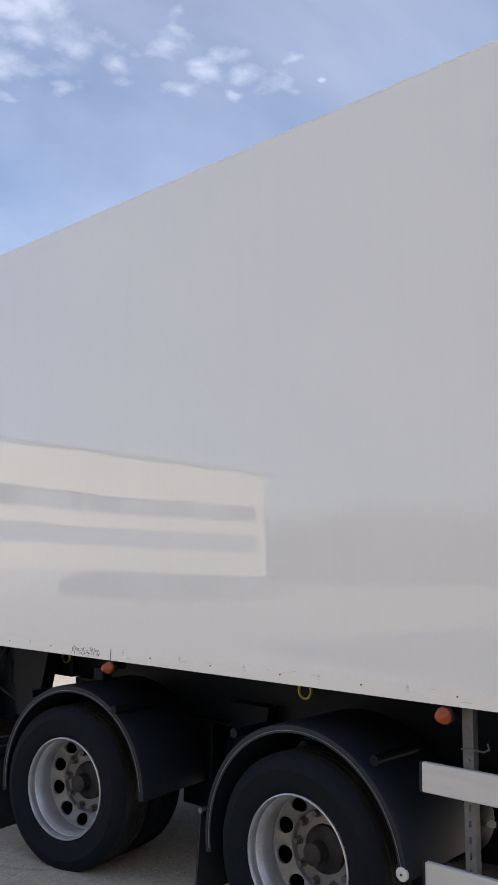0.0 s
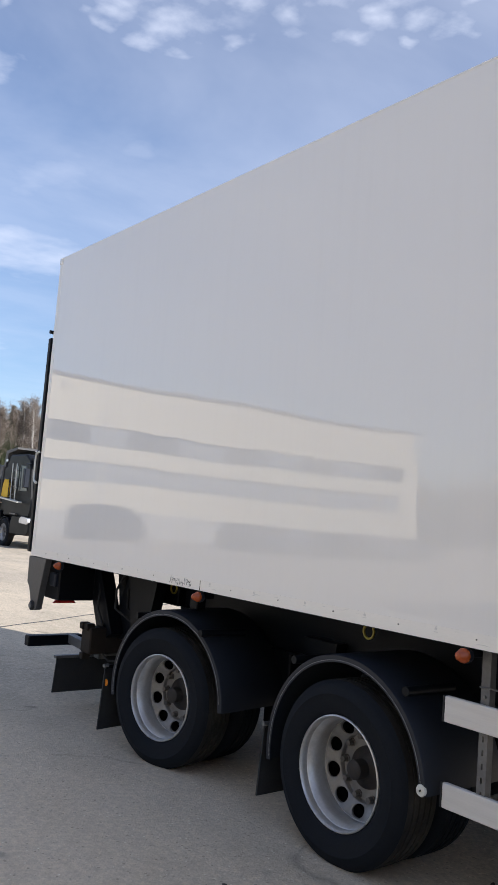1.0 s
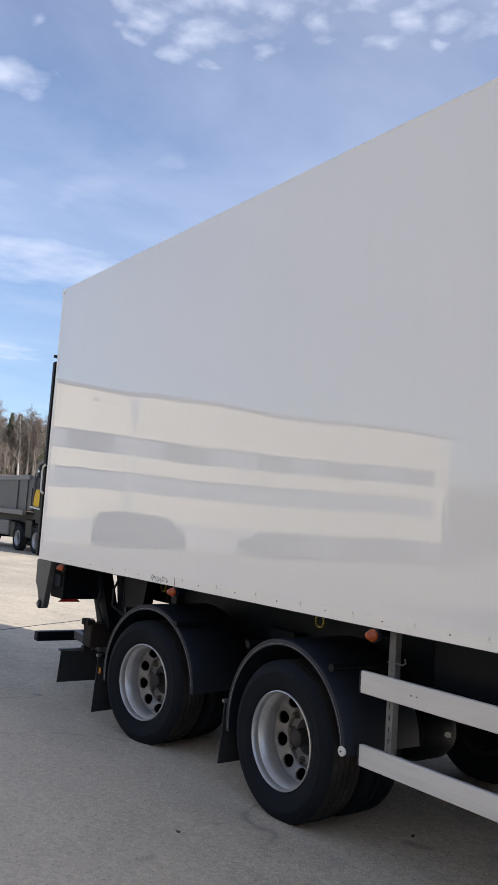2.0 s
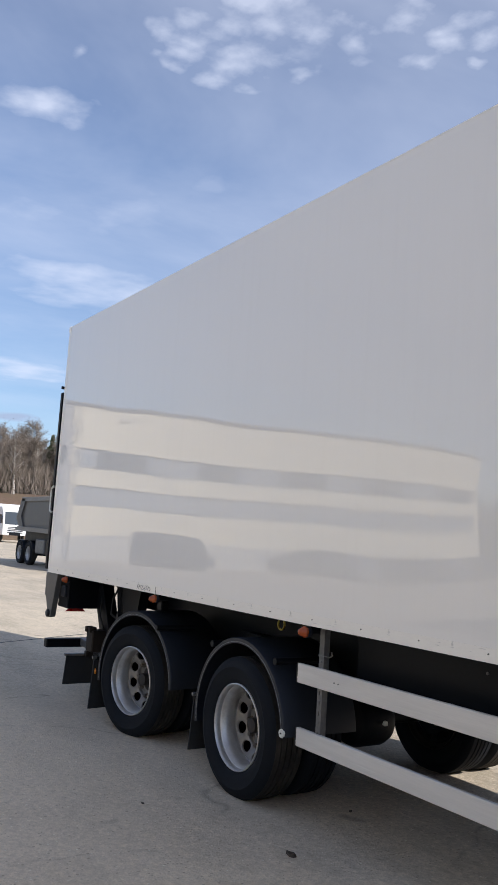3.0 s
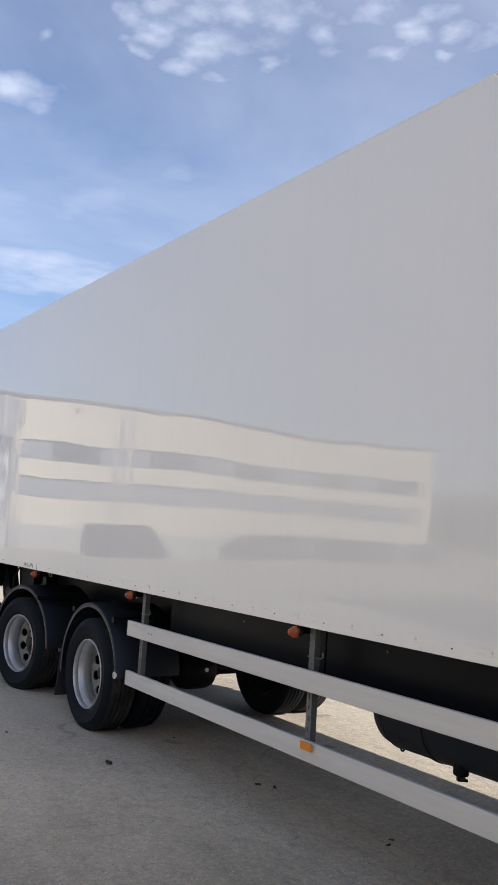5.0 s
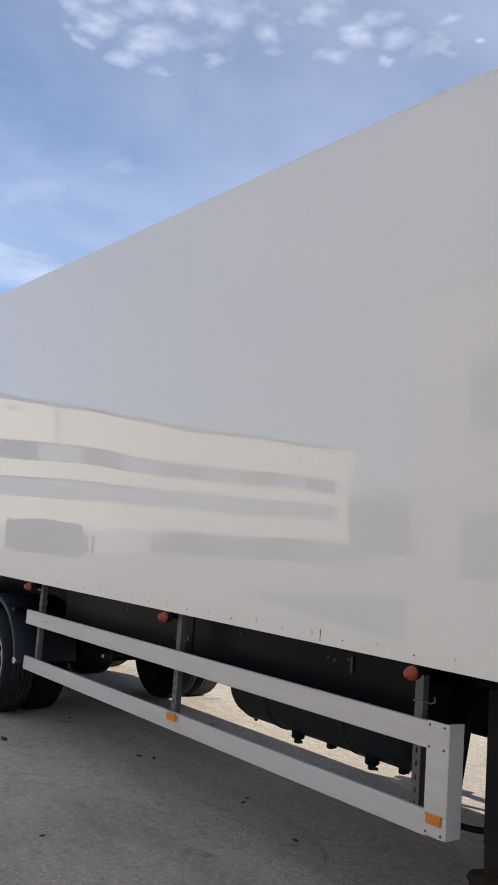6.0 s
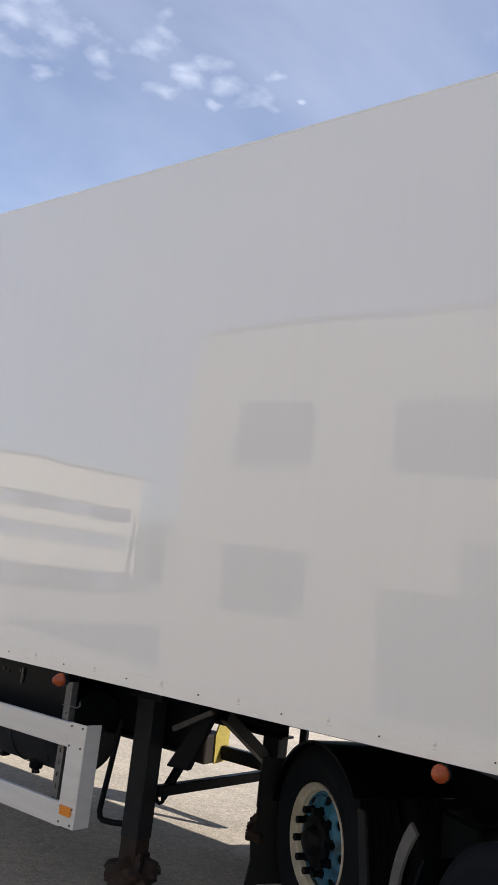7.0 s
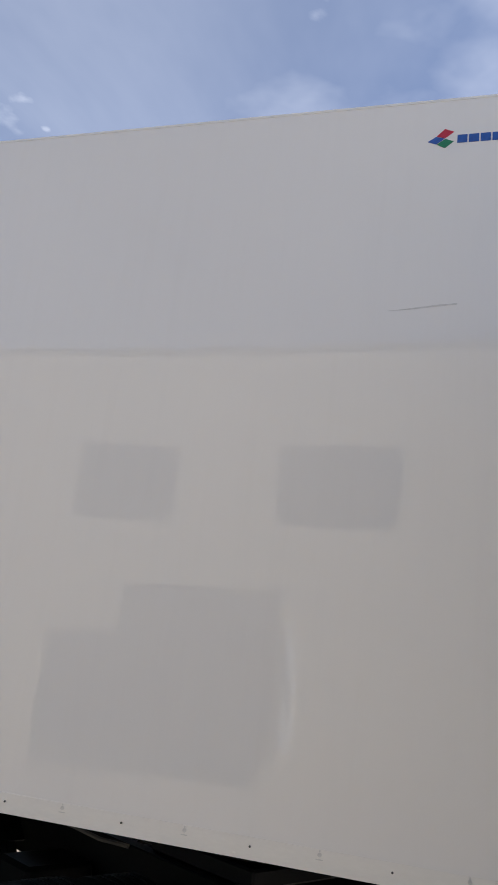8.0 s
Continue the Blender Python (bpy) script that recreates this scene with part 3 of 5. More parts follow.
def wheel_set(kind):
    """The meshes of one kind of wheel: rim, tyre, hub, nut and the dark drum behind."""
    if kind in _wheel_meshes:
        return _wheel_meshes[kind]
    depth = 0.168 if kind == "silver" else 0.055
    dish_depth = 0.042 if kind == "silver" else -0.045
    floor = depth + dish_depth + (0.032 if kind == "silver" else 0.004)
    rim_mat, disc_mat = {"silver": (RIM, SHADEDDISC), "blue": (CREAM, BLUE), "inner": (HUB, CHASSIS)}[kind]
    dish = [(0.288, 0.02), (0.2985, 0.008), (0.2985, -0.004), (0.292, -0.008), (0.287, 0.0), (0.284, 0.014), (0.284, 0.040), (0.278, 0.046), (0.275, 0.060), (0.268, 0.068), (0.265, 0.105), (0.264, depth - 0.030), (0.268, depth - 0.016), (0.2735, depth - 0.008), (0.2735, depth + 0.006), (0.266, depth + 0.008), (0.266, depth)]
    if kind != "silver":
        dish = [(0.288, 0.02), (0.2985, 0.008), (0.2985, -0.004), (0.292, -0.008), (0.286, 0.0), (0.282, 0.014), (0.274, 0.024), (0.263, 0.030), (0.258, depth - 0.004), (0.253, depth)]
    sides, tread = tyre_mesh(grow=1.12 if kind == "blue" else 0.94)
    if kind == "silver":
        disc = disc_mesh(depth, dish_depth, 10, (0.043, 0.0335), 0.266, 0.077, 0.032)
    else:
        disc = disc_mesh(depth, dish_depth, 8, (0.030, 0.022))
    obs = [part("wheel", lathe(dish, 64), rim_mat, None, "", True), part("tyre", sides, RUBBER, None, "", True), part("disc", disc, disc_mat, None, "", True)]
    hub = [(0.0, floor - 0.125), (0.040, floor - 0.125), (0.052, floor - 0.117), (0.056, floor - 0.055), (0.066, floor - 0.045), (0.098, floor - 0.030), (0.112, floor - 0.020), (0.118, floor + 0.02)]
    if kind != "silver":
        hub = [(0.0, floor - 0.075), (0.055, floor - 0.075), (0.07, floor - 0.065), (0.085, floor - 0.03), (0.135, floor - 0.022), (0.14, floor + 0.02)]
    big = kind != "silver"
    obs.append(part("hub", lathe(hub, 32), CHASSIS if big else HUB, None, "", True))
    nut = rod((0, floor - (0.062 if big else 0.040), 0), (0, floor, 0), 0.021 if big else 0.017, 6)
    rod((0, floor - 0.008, 0), (0, floor, 0), 0.026 if big else 0.022, 14, bm=nut)
    obs.append(part("wheel_nut", nut, CHASSIS if big else NUT, None))
    obs.append(part("drum", lathe([(0.0, floor + 0.05), (0.235, floor + 0.03), (0.24, floor + 0.04), (0.24, depth + 0.2), (0.0, depth + 0.2)], 32), CHASSIS, None, "", True))
    obs.append(part("tread", tread, TREAD if kind == "silver" else RUBBER, None, "", True))
    meshes = [ob.data for ob in obs]
    for ob in obs:
        bpy.data.objects.remove(ob)
    _wheel_meshes[kind] = meshes
    return meshes


def add_wheel(parent, at, flip=False, kind="silver", spin=0.0, detail=True, label="", turn=0.0, z=None):
    rim, tyre, disc, hub, nut, drum, tread = wheel_set(kind)
    wheel = new("wheel", rim)
    wheel.parent = parent
    wheel.matrix_local = pose(*at, 0, 0, turn + (180 if flip else 0)) @ pose(0, 0, 0, 0, spin, 0)
    if label:
        tagged(wheel, label)
    for name, mesh in (("tyre", tyre), ("tread", tread), ("disc", disc), ("hub", hub), ("drum", drum)):
        new(name, mesh).parent = wheel
    if detail:
        for k in range(10):
            ob = new("wheel_nut", nut)
            ob.parent = wheel
            a = math.pi * 2 * (k + 0.5) / 10
            r = 0.1655 if kind == "silver" else 0.160
            ob.location = (r * math.cos(a), 0, r * math.sin(a))
    return wheel


AXLES = (2.300, 4.160)
GUARDS = (2.385, 4.178)
STEER = (10.5, 0.0)   # the rear axle steers


def steered(x, y, angle):
    """A spot beside the wheel, turned about its steering pin."""
    pin = Vector((0, 0.31 if y < 1.2 else WIDTH - 0.31))
    off = Vector((x, y)) - pin
    c, s = math.cos(radians(angle)), math.sin(radians(angle))
    return pin.x + c * off.x - s * off.y, pin.y + s * off.x + c * off.y


for axle_x, angle in zip(AXLES, STEER):
    for y, flip, kind in ((0.036, False, "silver"), (0.61, True, "inner"), (WIDTH - 0.036, True, "silver"), (WIDTH - 0.61, False, "inner")):
        dx, wy = steered(0, y, angle)
        near = y < 0.1
        add_wheel(trailer, (axle_x + dx, wy, TYRE_R), flip=flip, kind=kind, detail=near, turn=angle, spin=20 if near else 0.0, label="deep silver dual wheel with black tyre" if near else "")
    part("axle", rod((axle_x, 0.3, TYRE_R), (axle_x, WIDTH - 0.3, TYRE_R), 0.07, 16), CHASSIS, trailer, "", True)


def build_mudguards():
    for x, back, angle in zip(GUARDS, (0.705, 0.64), (8.0, 0.0)):
        for y0, y1 in ((0.015, 0.62), (WIDTH - 0.62, WIDTH - 0.015)):
            mid = 0.31 if y0 < 1 else WIDTH - 0.31
            a, b = y0 - mid, y1 - mid
            shell = [(0.555, a), (0.590, a), (0.597, a + 0.012), (0.597, b - 0.012), (0.592, b), (0.575, b), (0.581, b - 0.012), (0.581, a + 0.012), (0.555, a + 0.006)]
            guard = part("mudguard", lathe(shell, 40, 1 if angle else 4, 190, closed=True), PLASTIC, trailer, "black plastic mudguard", True)
            guard.matrix_local = pose(x, mid, 0.488, 0, 0, angle)
            ring = [(0.566 + 0.0012 * math.cos(t), a - 0.0008 + 0.0012 * math.sin(t)) for t in (2 * math.pi * k / 8 for k in range(8))]
            part("mudguard_lip", lathe(ring, 40, 6, 188, closed=True), TRIMEDGE, guard, "thin bright edge strip", True)
            if y0 < 1:
                # flap hanging behind the wheel, with its hinge bar
                low = -0.39 if angle else -0.33
                part("mud_flap", prism([(a + 0.02, 0.07), (b - 0.02, 0.07), (b - 0.02, low + 0.005), (a - 0.005, low)], "x", -back - 0.012, -back), FLAP, guard, "black rubber mud flap")
                part("flap_bar", beam((-back, a + 0.02, 0.075), (-back, b - 0.02, 0.075), 0.03, 0.03), CHASSIS, guard)
                part("flap_bolt", rod((-back + 0.02, a - 0.012, 0.09), (-back + 0.02, a + 0.03, 0.09), 0.014, 8), STEEL, guard)


build_mudguards()


def build_details_by_wheels():
    # pale disc on the front skirt, yellow reflector on the rear flap
    part("pale_disc", lathe([(0.0, -0.012), (0.026, -0.012), (0.03, -0.006), (0.03, 0.0), (0.0, 0.0)], 24), PALE, trailer, "round pale plastic plug", True).location = (4.742, 0.022, 0.553)
    part("plug_screw", rod((4.742, 0.004, 0.553), (4.742, 0.022, 0.553), 0.005, 8), DARK, trailer)
    part("yellow_reflector", lathe([(0.0, -0.01), (0.024, -0.01), (0.028, 0.0), (0.0, 0.0)], 20), ORANGE, trailer, "round amber reflector", True).location = (1.72, -0.04, 0.445)
    part("yellow_ring", lathe([(0.038, -0.012), (0.05, -0.012), (0.05, 0.0), (0.038, 0.0)], 24, closed=True), YELLOW, trailer, "yellow lashing ring", True).location = (3.71, 0.70, 1.123)
    part("yellow_ring", lathe([(0.038, -0.012), (0.05, -0.012), (0.05, 0.0), (0.038, 0.0)], 24, closed=True), YELLOW, trailer, "", True).location = (1.43, 0.70, 1.13)
    # mudguard stays
    for x in GUARDS:
        for dx in (-0.42, 0.42):
            part("mudguard_stay", rod((x + dx, 0.03, 0.985), (x + dx, 0.40, 0.985), 0.024, 10), CHASSIS, trailer, "", True)


build_details_by_wheels()


def build_chassis():
    for y in (0.78, WIDTH - 0.78):
        section = [(y - 0.07, 0.845), (y + 0.07, 0.845), (y + 0.07, 0.86), (y + 0.005, 0.86), (y + 0.005, BOTTOM - 0.016), (y + 0.07, BOTTOM - 0.016),
                   (y + 0.07, BOTTOM), (y - 0.07, BOTTOM), (y - 0.07, BOTTOM - 0.016), (y - 0.005, BOTTOM - 0.016), (y - 0.005, 0.86), (y - 0.07, 0.86)]
        bm = prism(section, "x", 1.5, 9.58)
        part("chassis_beam", bm, CHASSIS, trailer, "black steel chassis beam")
        part("chassis_beam", box(9.58, 13.2, y - 0.07, y + 0.07, 1.13, BOTTOM, 0.006), CHASSIS, trailer)
    for k in range(22):
        x = 0.5 + k * 0.6
        part("cross_member", box(x, x + 0.06, 0.50, WIDTH - 0.50, BOTTOM - 0.085, BOTTOM, 0.004), CHASSIS, trailer)
    for y in (0.18, WIDTH - 0.18):
        part("side_rail", box(0.6, 13.3, y - 0.03, y + 0.03, BOTTOM - 0.03, BOTTOM, 0.004), CHASSIS, trailer)
    # smooth black sheets that hang below the floor edge, with a few bolts
    for x0, x1 in ((5.16, 7.08), (7.09, 9.08)):
        part("side_sheet", box(x0, x1, 0.27, 0.285, 0.93, BOTTOM - 0.01, 0.004), SHEET, trailer, "smooth black side sheet under the floor")
    for x, z in ((7.62, 1.18), (8.42, 1.16), (8.47, 1.15), (8.58, 1.17), (6.2, 1.17)):
        part("sheet_bolt", rod((x, 0.262, z), (x, 0.27, z), 0.008, 8), GREYPAINT, trailer)
    part("sheet_clip", box(8.60, 8.615, 0.255, 0.27, 1.10, 1.19, 0.003), GREYPAINT, trailer)
    # gusset plates under the floor, suspension hangers
    for x in (1.75, 3.3, 5.1):
        for y in (0.72, WIDTH - 0.72):
            low = 0.80 if x > 5 else 0.52
            part("hanger", prism([(x - 0.16, 1.0), (x + 0.16, 1.0), (x + 0.07, low), (x - 0.07, low)], "y", y - 0.05, y + 0.05), CHASSIS, trailer)
    # air reservoir slung between the chassis beams
    part("air_reservoir", lathe([(0.0, -0.62), (0.08, -0.61), (0.14, -0.58), (0.155, -0.54), (0.155, 0.54), (0.14, 0.58), (0.08, 0.61), (0.0, 0.62)], 24), TANK, trailer, "black steel air reservoir", True).matrix_local = pose(2.5, 1.12, 0.765, 0, 0, 90)
    # small reservoir before the front axle, with a pale tag wired to it
    part("brake_reservoir", lathe([(0.0, -0.2), (0.1, -0.19), (0.17, -0.15), (0.19, -0.10), (0.19, 0.10), (0.17, 0.15), (0.1, 0.19), (0.0, 0.2)], 28), CHASSIS, trailer, "black brake reservoir", True).location = (4.50, 0.92, 0.54)
    part("brake_chamber", lathe([(0.0, -0.28), (0.12, -0.27), (0.19, -0.22), (0.2, 0.0), (0.19, 0.22), (0.12, 0.27), (0.0, 0.28)], 24), CHASSIS, trailer, "black brake chamber", True).matrix_local = pose(3.22, 0.98, 0.64, 0, 0, 90)
    # invented block that darkens the view and the ground between the wheels
    part("gap_blocker", box(2.70, 2.95, 0.72, WIDTH - 0.72, 0.32, 0.86, 0.01), CHASSIS, trailer, "black block added to darken the gap between the wheels")
    part("pale_tag", prism([(4.690, 0.540), (4.715, 0.532), (4.742, 0.540), (4.742, 0.568), (4.715, 0.572), (4.698, 0.560)], "y", 0.925, 0.935, bevel=0.003), PALE, trailer, "small pale tag")
    for x in AXLES:
        for y in (0.78, WIDTH - 0.78):
            part("air_bag", lathe([(0.0, -0.13), (0.12, -0.13), (0.14, -0.09), (0.12, 0.0), (0.14, 0.09), (0.12, 0.13), (0.0, 0.13)], 20), FLAP, trailer, "", True).matrix_local = pose(x - 0.4, y, 0.72, 90, 0, 0)


build_chassis()


def build_side_guard():
    """Two planks, a folded end and slotted posts along the side."""
    Y = 0.06
    for y, z0, z1 in ((Y, 0.888, 1.010), (Y + 0.014, 0.490, 0.606)):
        plank = part("guard_plank", box(4.817, 9.30, y, y + 0.03, z0, z1, 0.004), ALU, trailer, "brushed aluminium side guard plank")
        # shallow ribs rolled into the face, a dark cap on the end
        for z in (z0 + 0.032, z1 - 0.024):
            part("rib", box(4.82, 9.295, y - 0.001, y, z - 0.004, z + 0.004), ALU, plank)
        part("end_cap", box(4.806, 4.817, y - 0.001, y + 0.031, z0 - 0.001, z1 + 0.001, 0.002), FLAP, plank)
    # upright end of the guard, folded round its front
    y = Y - 0.003
    part("guard_end", prism([(9.30, y), (9.415, y), (9.425, y + 0.004), (9.435, y + 0.10), (9.425, y + 0.10), (9.41, y + 0.01), (9.30, y + 0.01)], "z", 0.505, 1.018), ALU, trailer, "folded aluminium guard end")
    for x, z in ((9.315, 1.0), (9.40, 1.0), (9.315, 0.9), (9.40, 0.9), (9.315, 0.6), (9.40, 0.6), (9.40, 0.522), (9.315, 0.522)):
        part("bolt", rod((x, Y - 0.008, z), (x, Y, z), 0.006, 8), STEEL, trailer)
    for x in (5.20, 5.24):
        part("bolt", rod((x, Y - 0.006, 0.95), (x, Y, 0.95), 0.004, 8), STEEL, trailer)
    # posts: a plain upper end, a row of slots below
    for x in (5.02, 7.165, 9.215):
        bm = bmesh.new()
        box(x - 0.024, x + 0.024, Y + 0.032, Y + 0.04, 0.93, 1.25, bm=bm)
        for k in range(7):
            z = 0.93 - k * 0.062
            for x0, x1, cut in ((x - 0.024, x - 0.005, 0.0), (x + 0.005, x + 0.024, 0.0), (x - 0.005, x + 0.005, 0.026)):
                box(x0, x1, Y + 0.032, Y + 0.04, z - 0.062, z - cut, bm=bm)
        for x0, x1 in ((x - 0.024, x - 0.018), (x + 0.018, x + 0.024)):
            box(x0, x1, Y + 0.04, Y + 0.075, 0.496, 1.25, bm=bm)
        part("guard_post", bm, POST, trailer, "slotted grey steel post")
        # bent wire pin with its loop round the post
        part("post_pin", pipe([(x - 0.03, Y + 0.03, 1.085), (x + 0.03, Y + 0.03, 1.088), (x + 0.06, Y + 0.05, 1.082), (x + 0.085, Y + 0.05, 1.095), (x + 0.078, Y + 0.05, 1.118)], 0.0045, 6), STEEL, trailer)
        part("pin_bolt", rod((x, Y + 0.024, 1.045), (x, Y + 0.034, 1.045), 0.007, 8), STEEL, trailer)
    for x, w in ((7.205, 0.10), (9.36, 0.085)):
        part("orange_reflector", box(x - w / 2, x + w / 2, Y - 0.014, Y - 0.003, 0.561, 0.608, 0.003), ORANGE, trailer, "rectangular orange reflector")


build_side_guard()


def build_tank():
    """Big black air tank behind the guard, with straps, drains and lugs on its belly."""
    c, r = (0.60, 0.85), 0.26
    p = [(0.0, 7.34), (0.12, 7.35), (0.2, 7.38), (0.245, 7.43), (r, 7.50), (r, 8.80), (r - 0.004, 8.86), (r - 0.012, 8.905), (0.235, 8.925), (0.0, 8.93)]
    tank = part("air_tank", lathe(p, 48), TANK, trailer, "large black air tank", True)
    tank.matrix_local = Matrix.Translation((0, c[0], c[1])) @ Matrix(((0, 1, 0, 0), (1, 0, 0, 0), (0, 0, 1, 0), (0, 0, 0, 1)))
    for x in (7.80, 8.47):
        part("strap", lathe([(r + 0.001, x - 0.014), (r + 0.006, x - 0.012), (r + 0.006, x + 0.012), (r + 0.001, x + 0.014)], 48, closed=True), PLASTIC, tank, "", True)
    # weld seams
    for x in (7.50, 8.80):
        part("weld_seam", lathe([(r - 0.001, x - 0.006), (r + 0.0025, x), (r - 0.001, x + 0.006)], 48), TANK, tank, "", True)
    for x in (7.985, 8.60):
        drain = part("drain_valve", rod((x, 0.48, 0.585), (x, 0.48, 0.655), 0.042, 14, bevel=0.01), CHASSIS, trailer, "black drain valve", True)
        part("drain_nut", rod((x, 0.48, 0.558), (x, 0.48, 0.588), 0.024, 6), CHASSIS, drain)
        part("drain_tap", rod((x + 0.02, 0.46, 0.572), (x + 0.065, 0.45, 0.580), 0.009, 8), CHASSIS, drain)
    for x in (8.23, 8.79):
        part("lug", box(x - 0.02, x + 0.02, 0.50, 0.56, 0.578, 0.62, 0.006), CHASSIS, trailer)
    part("lug_eye", lathe([(0.007, -0.005), (0.015, -0.005), (0.015, 0.005), (0.007, 0.005)], 14, closed=True), CHASSIS, trailer, "", True).location = (7.47, 0.57, 0.585)
    for x in (7.62, 8.25):
        part("tank_hanger", box(x - 0.03, x + 0.03, 0.50, 0.70, 1.08, BOTTOM - 0.01, 0.004), CHASSIS, trailer)


build_tank()


def build_landing_gear():
    for y, far, dx, lift in ((0.66, False, 0.0, 0.08), (WIDTH - 0.66, True, 0.08, 0.15)):
        leg = part("landing_leg", box(9.26 + dx, 9.39 + dx, y - 0.065, y + 0.065, 0.345, BOTTOM, 0.008), LEGPAINT, trailer, "black steel landing leg")
        part("inner_leg", box(9.264 + dx, 9.386 + dx, y - 0.06, y + 0.06, 0.13 + lift, 0.36 + lift * 0.3, 0.006), RUST, leg, "rusty inner leg")
        bm = bmesh.new()
        bmesh.ops.create_icosphere(bm, subdivisions=4, radius=1.0)
        for v in bm.verts:
            q = v.co.copy()
            rough = 1 + 0.5 * noise.noise(q * 1.9 + Vector((far * 5.0, 3, 1))) + 0.30 * noise.noise(q * 3.4) + 0.12 * noise.noise(q * 8.0)
            v.co = Vector((9.335 + dx + q.x * 0.135 * rough * (1.0 - 0.45 * q.z), y + q.y * 0.11 * rough * (1.0 - 0.3 * q.z), max(0.02, 0.09 + lift + q.z * 0.11 * rough + 0.03 * q.x)))
        part("foot", bm, RUST, leg, "rusty mud-caked landing foot", True)
        part("top_bracket", box(9.20 + dx, 9.47 + dx, y - 0.09, y + 0.09, 1.12, BOTTOM, 0.006), CHASSIS, leg)
    # braces between and behind the legs
    part("cross_brace", beam((9.39, 0.72, 0.605), (9.39, WIDTH - 0.70, 0.57), 0.05, 0.06), CHASSIS, trailer)
    part("cross_brace", beam((9.38, 0.78, 0.56), (9.42, 1.25, 1.2), 0.04, 0.05), CHASSIS, trailer)
    part("brace", beam((9.40, 1.28, 1.0), (9.40, 1.92, 0.61), 0.06, 0.075), CHASSIS, trailer)
    part("brace", beam((9.54, 0.62, 0.988), (9.81, 0.62, 1.13), 0.028, 0.03), GREYPAINT, trailer)
    part("bracket", prism([(9.478, 0.77), (9.643, 0.777), (9.79, 1.10), (9.668, 1.066)], "y", 0.66, 0.70, bevel=0.008), CHASSIS, trailer)
    part("eye", lathe([(0.018, -0.008), (0.035, -0.008), (0.035, 0.008), (0.018, 0.008)], 14, closed=True), CHASSIS, trailer, "", True).location = (9.40, 0.74, 0.565)
    # crank handle
    part("crank", pipe([(9.18, 0.58, 0.98), (9.16, 0.58, 0.90), (9.115, 0.57, 0.55), (9.10, 0.57, 0.45), (9.105, 0.575, 0.415), (9.125, 0.58, 0.40), (9.19, 0.60, 0.40), (9.26, 0.61, 0.41)], 0.017, 10), CHASSIS, trailer, "bent steel crank handle", True)
    # small box with a yellow end on the far side, and the bar that carries it
    bin_ = part("stowage_box", box(8.32, 8.515, 2.26, 2.52, 0.40, 0.62, 0.01), DARKRUST, trailer, "dark rusty stowage box with yellow end")
    part("yellow_end", prism([(2.37, 0.40), (2.54, 0.41), (2.54, 0.84), (2.45, 0.84), (2.36, 0.62)], "x", 8.517, 8.53), DULLYELLOW, bin_)
    part("box_hanger", box(8.40, 8.46, 2.32, 2.38, 0.62, BOTTOM, 0.004), CHASSIS, bin_)
    part("guard_bar", box(8.535, 9.36, 2.44, 2.49, 0.43, 0.535, 0.004), CHASSIS, trailer, "dark bar of the far side guard")
    part("bar_hanger", box(9.28, 9.34, 2.40, 2.44, 0.43, BOTTOM, 0.004), CHASSIS, trailer)


build_landing_gear()


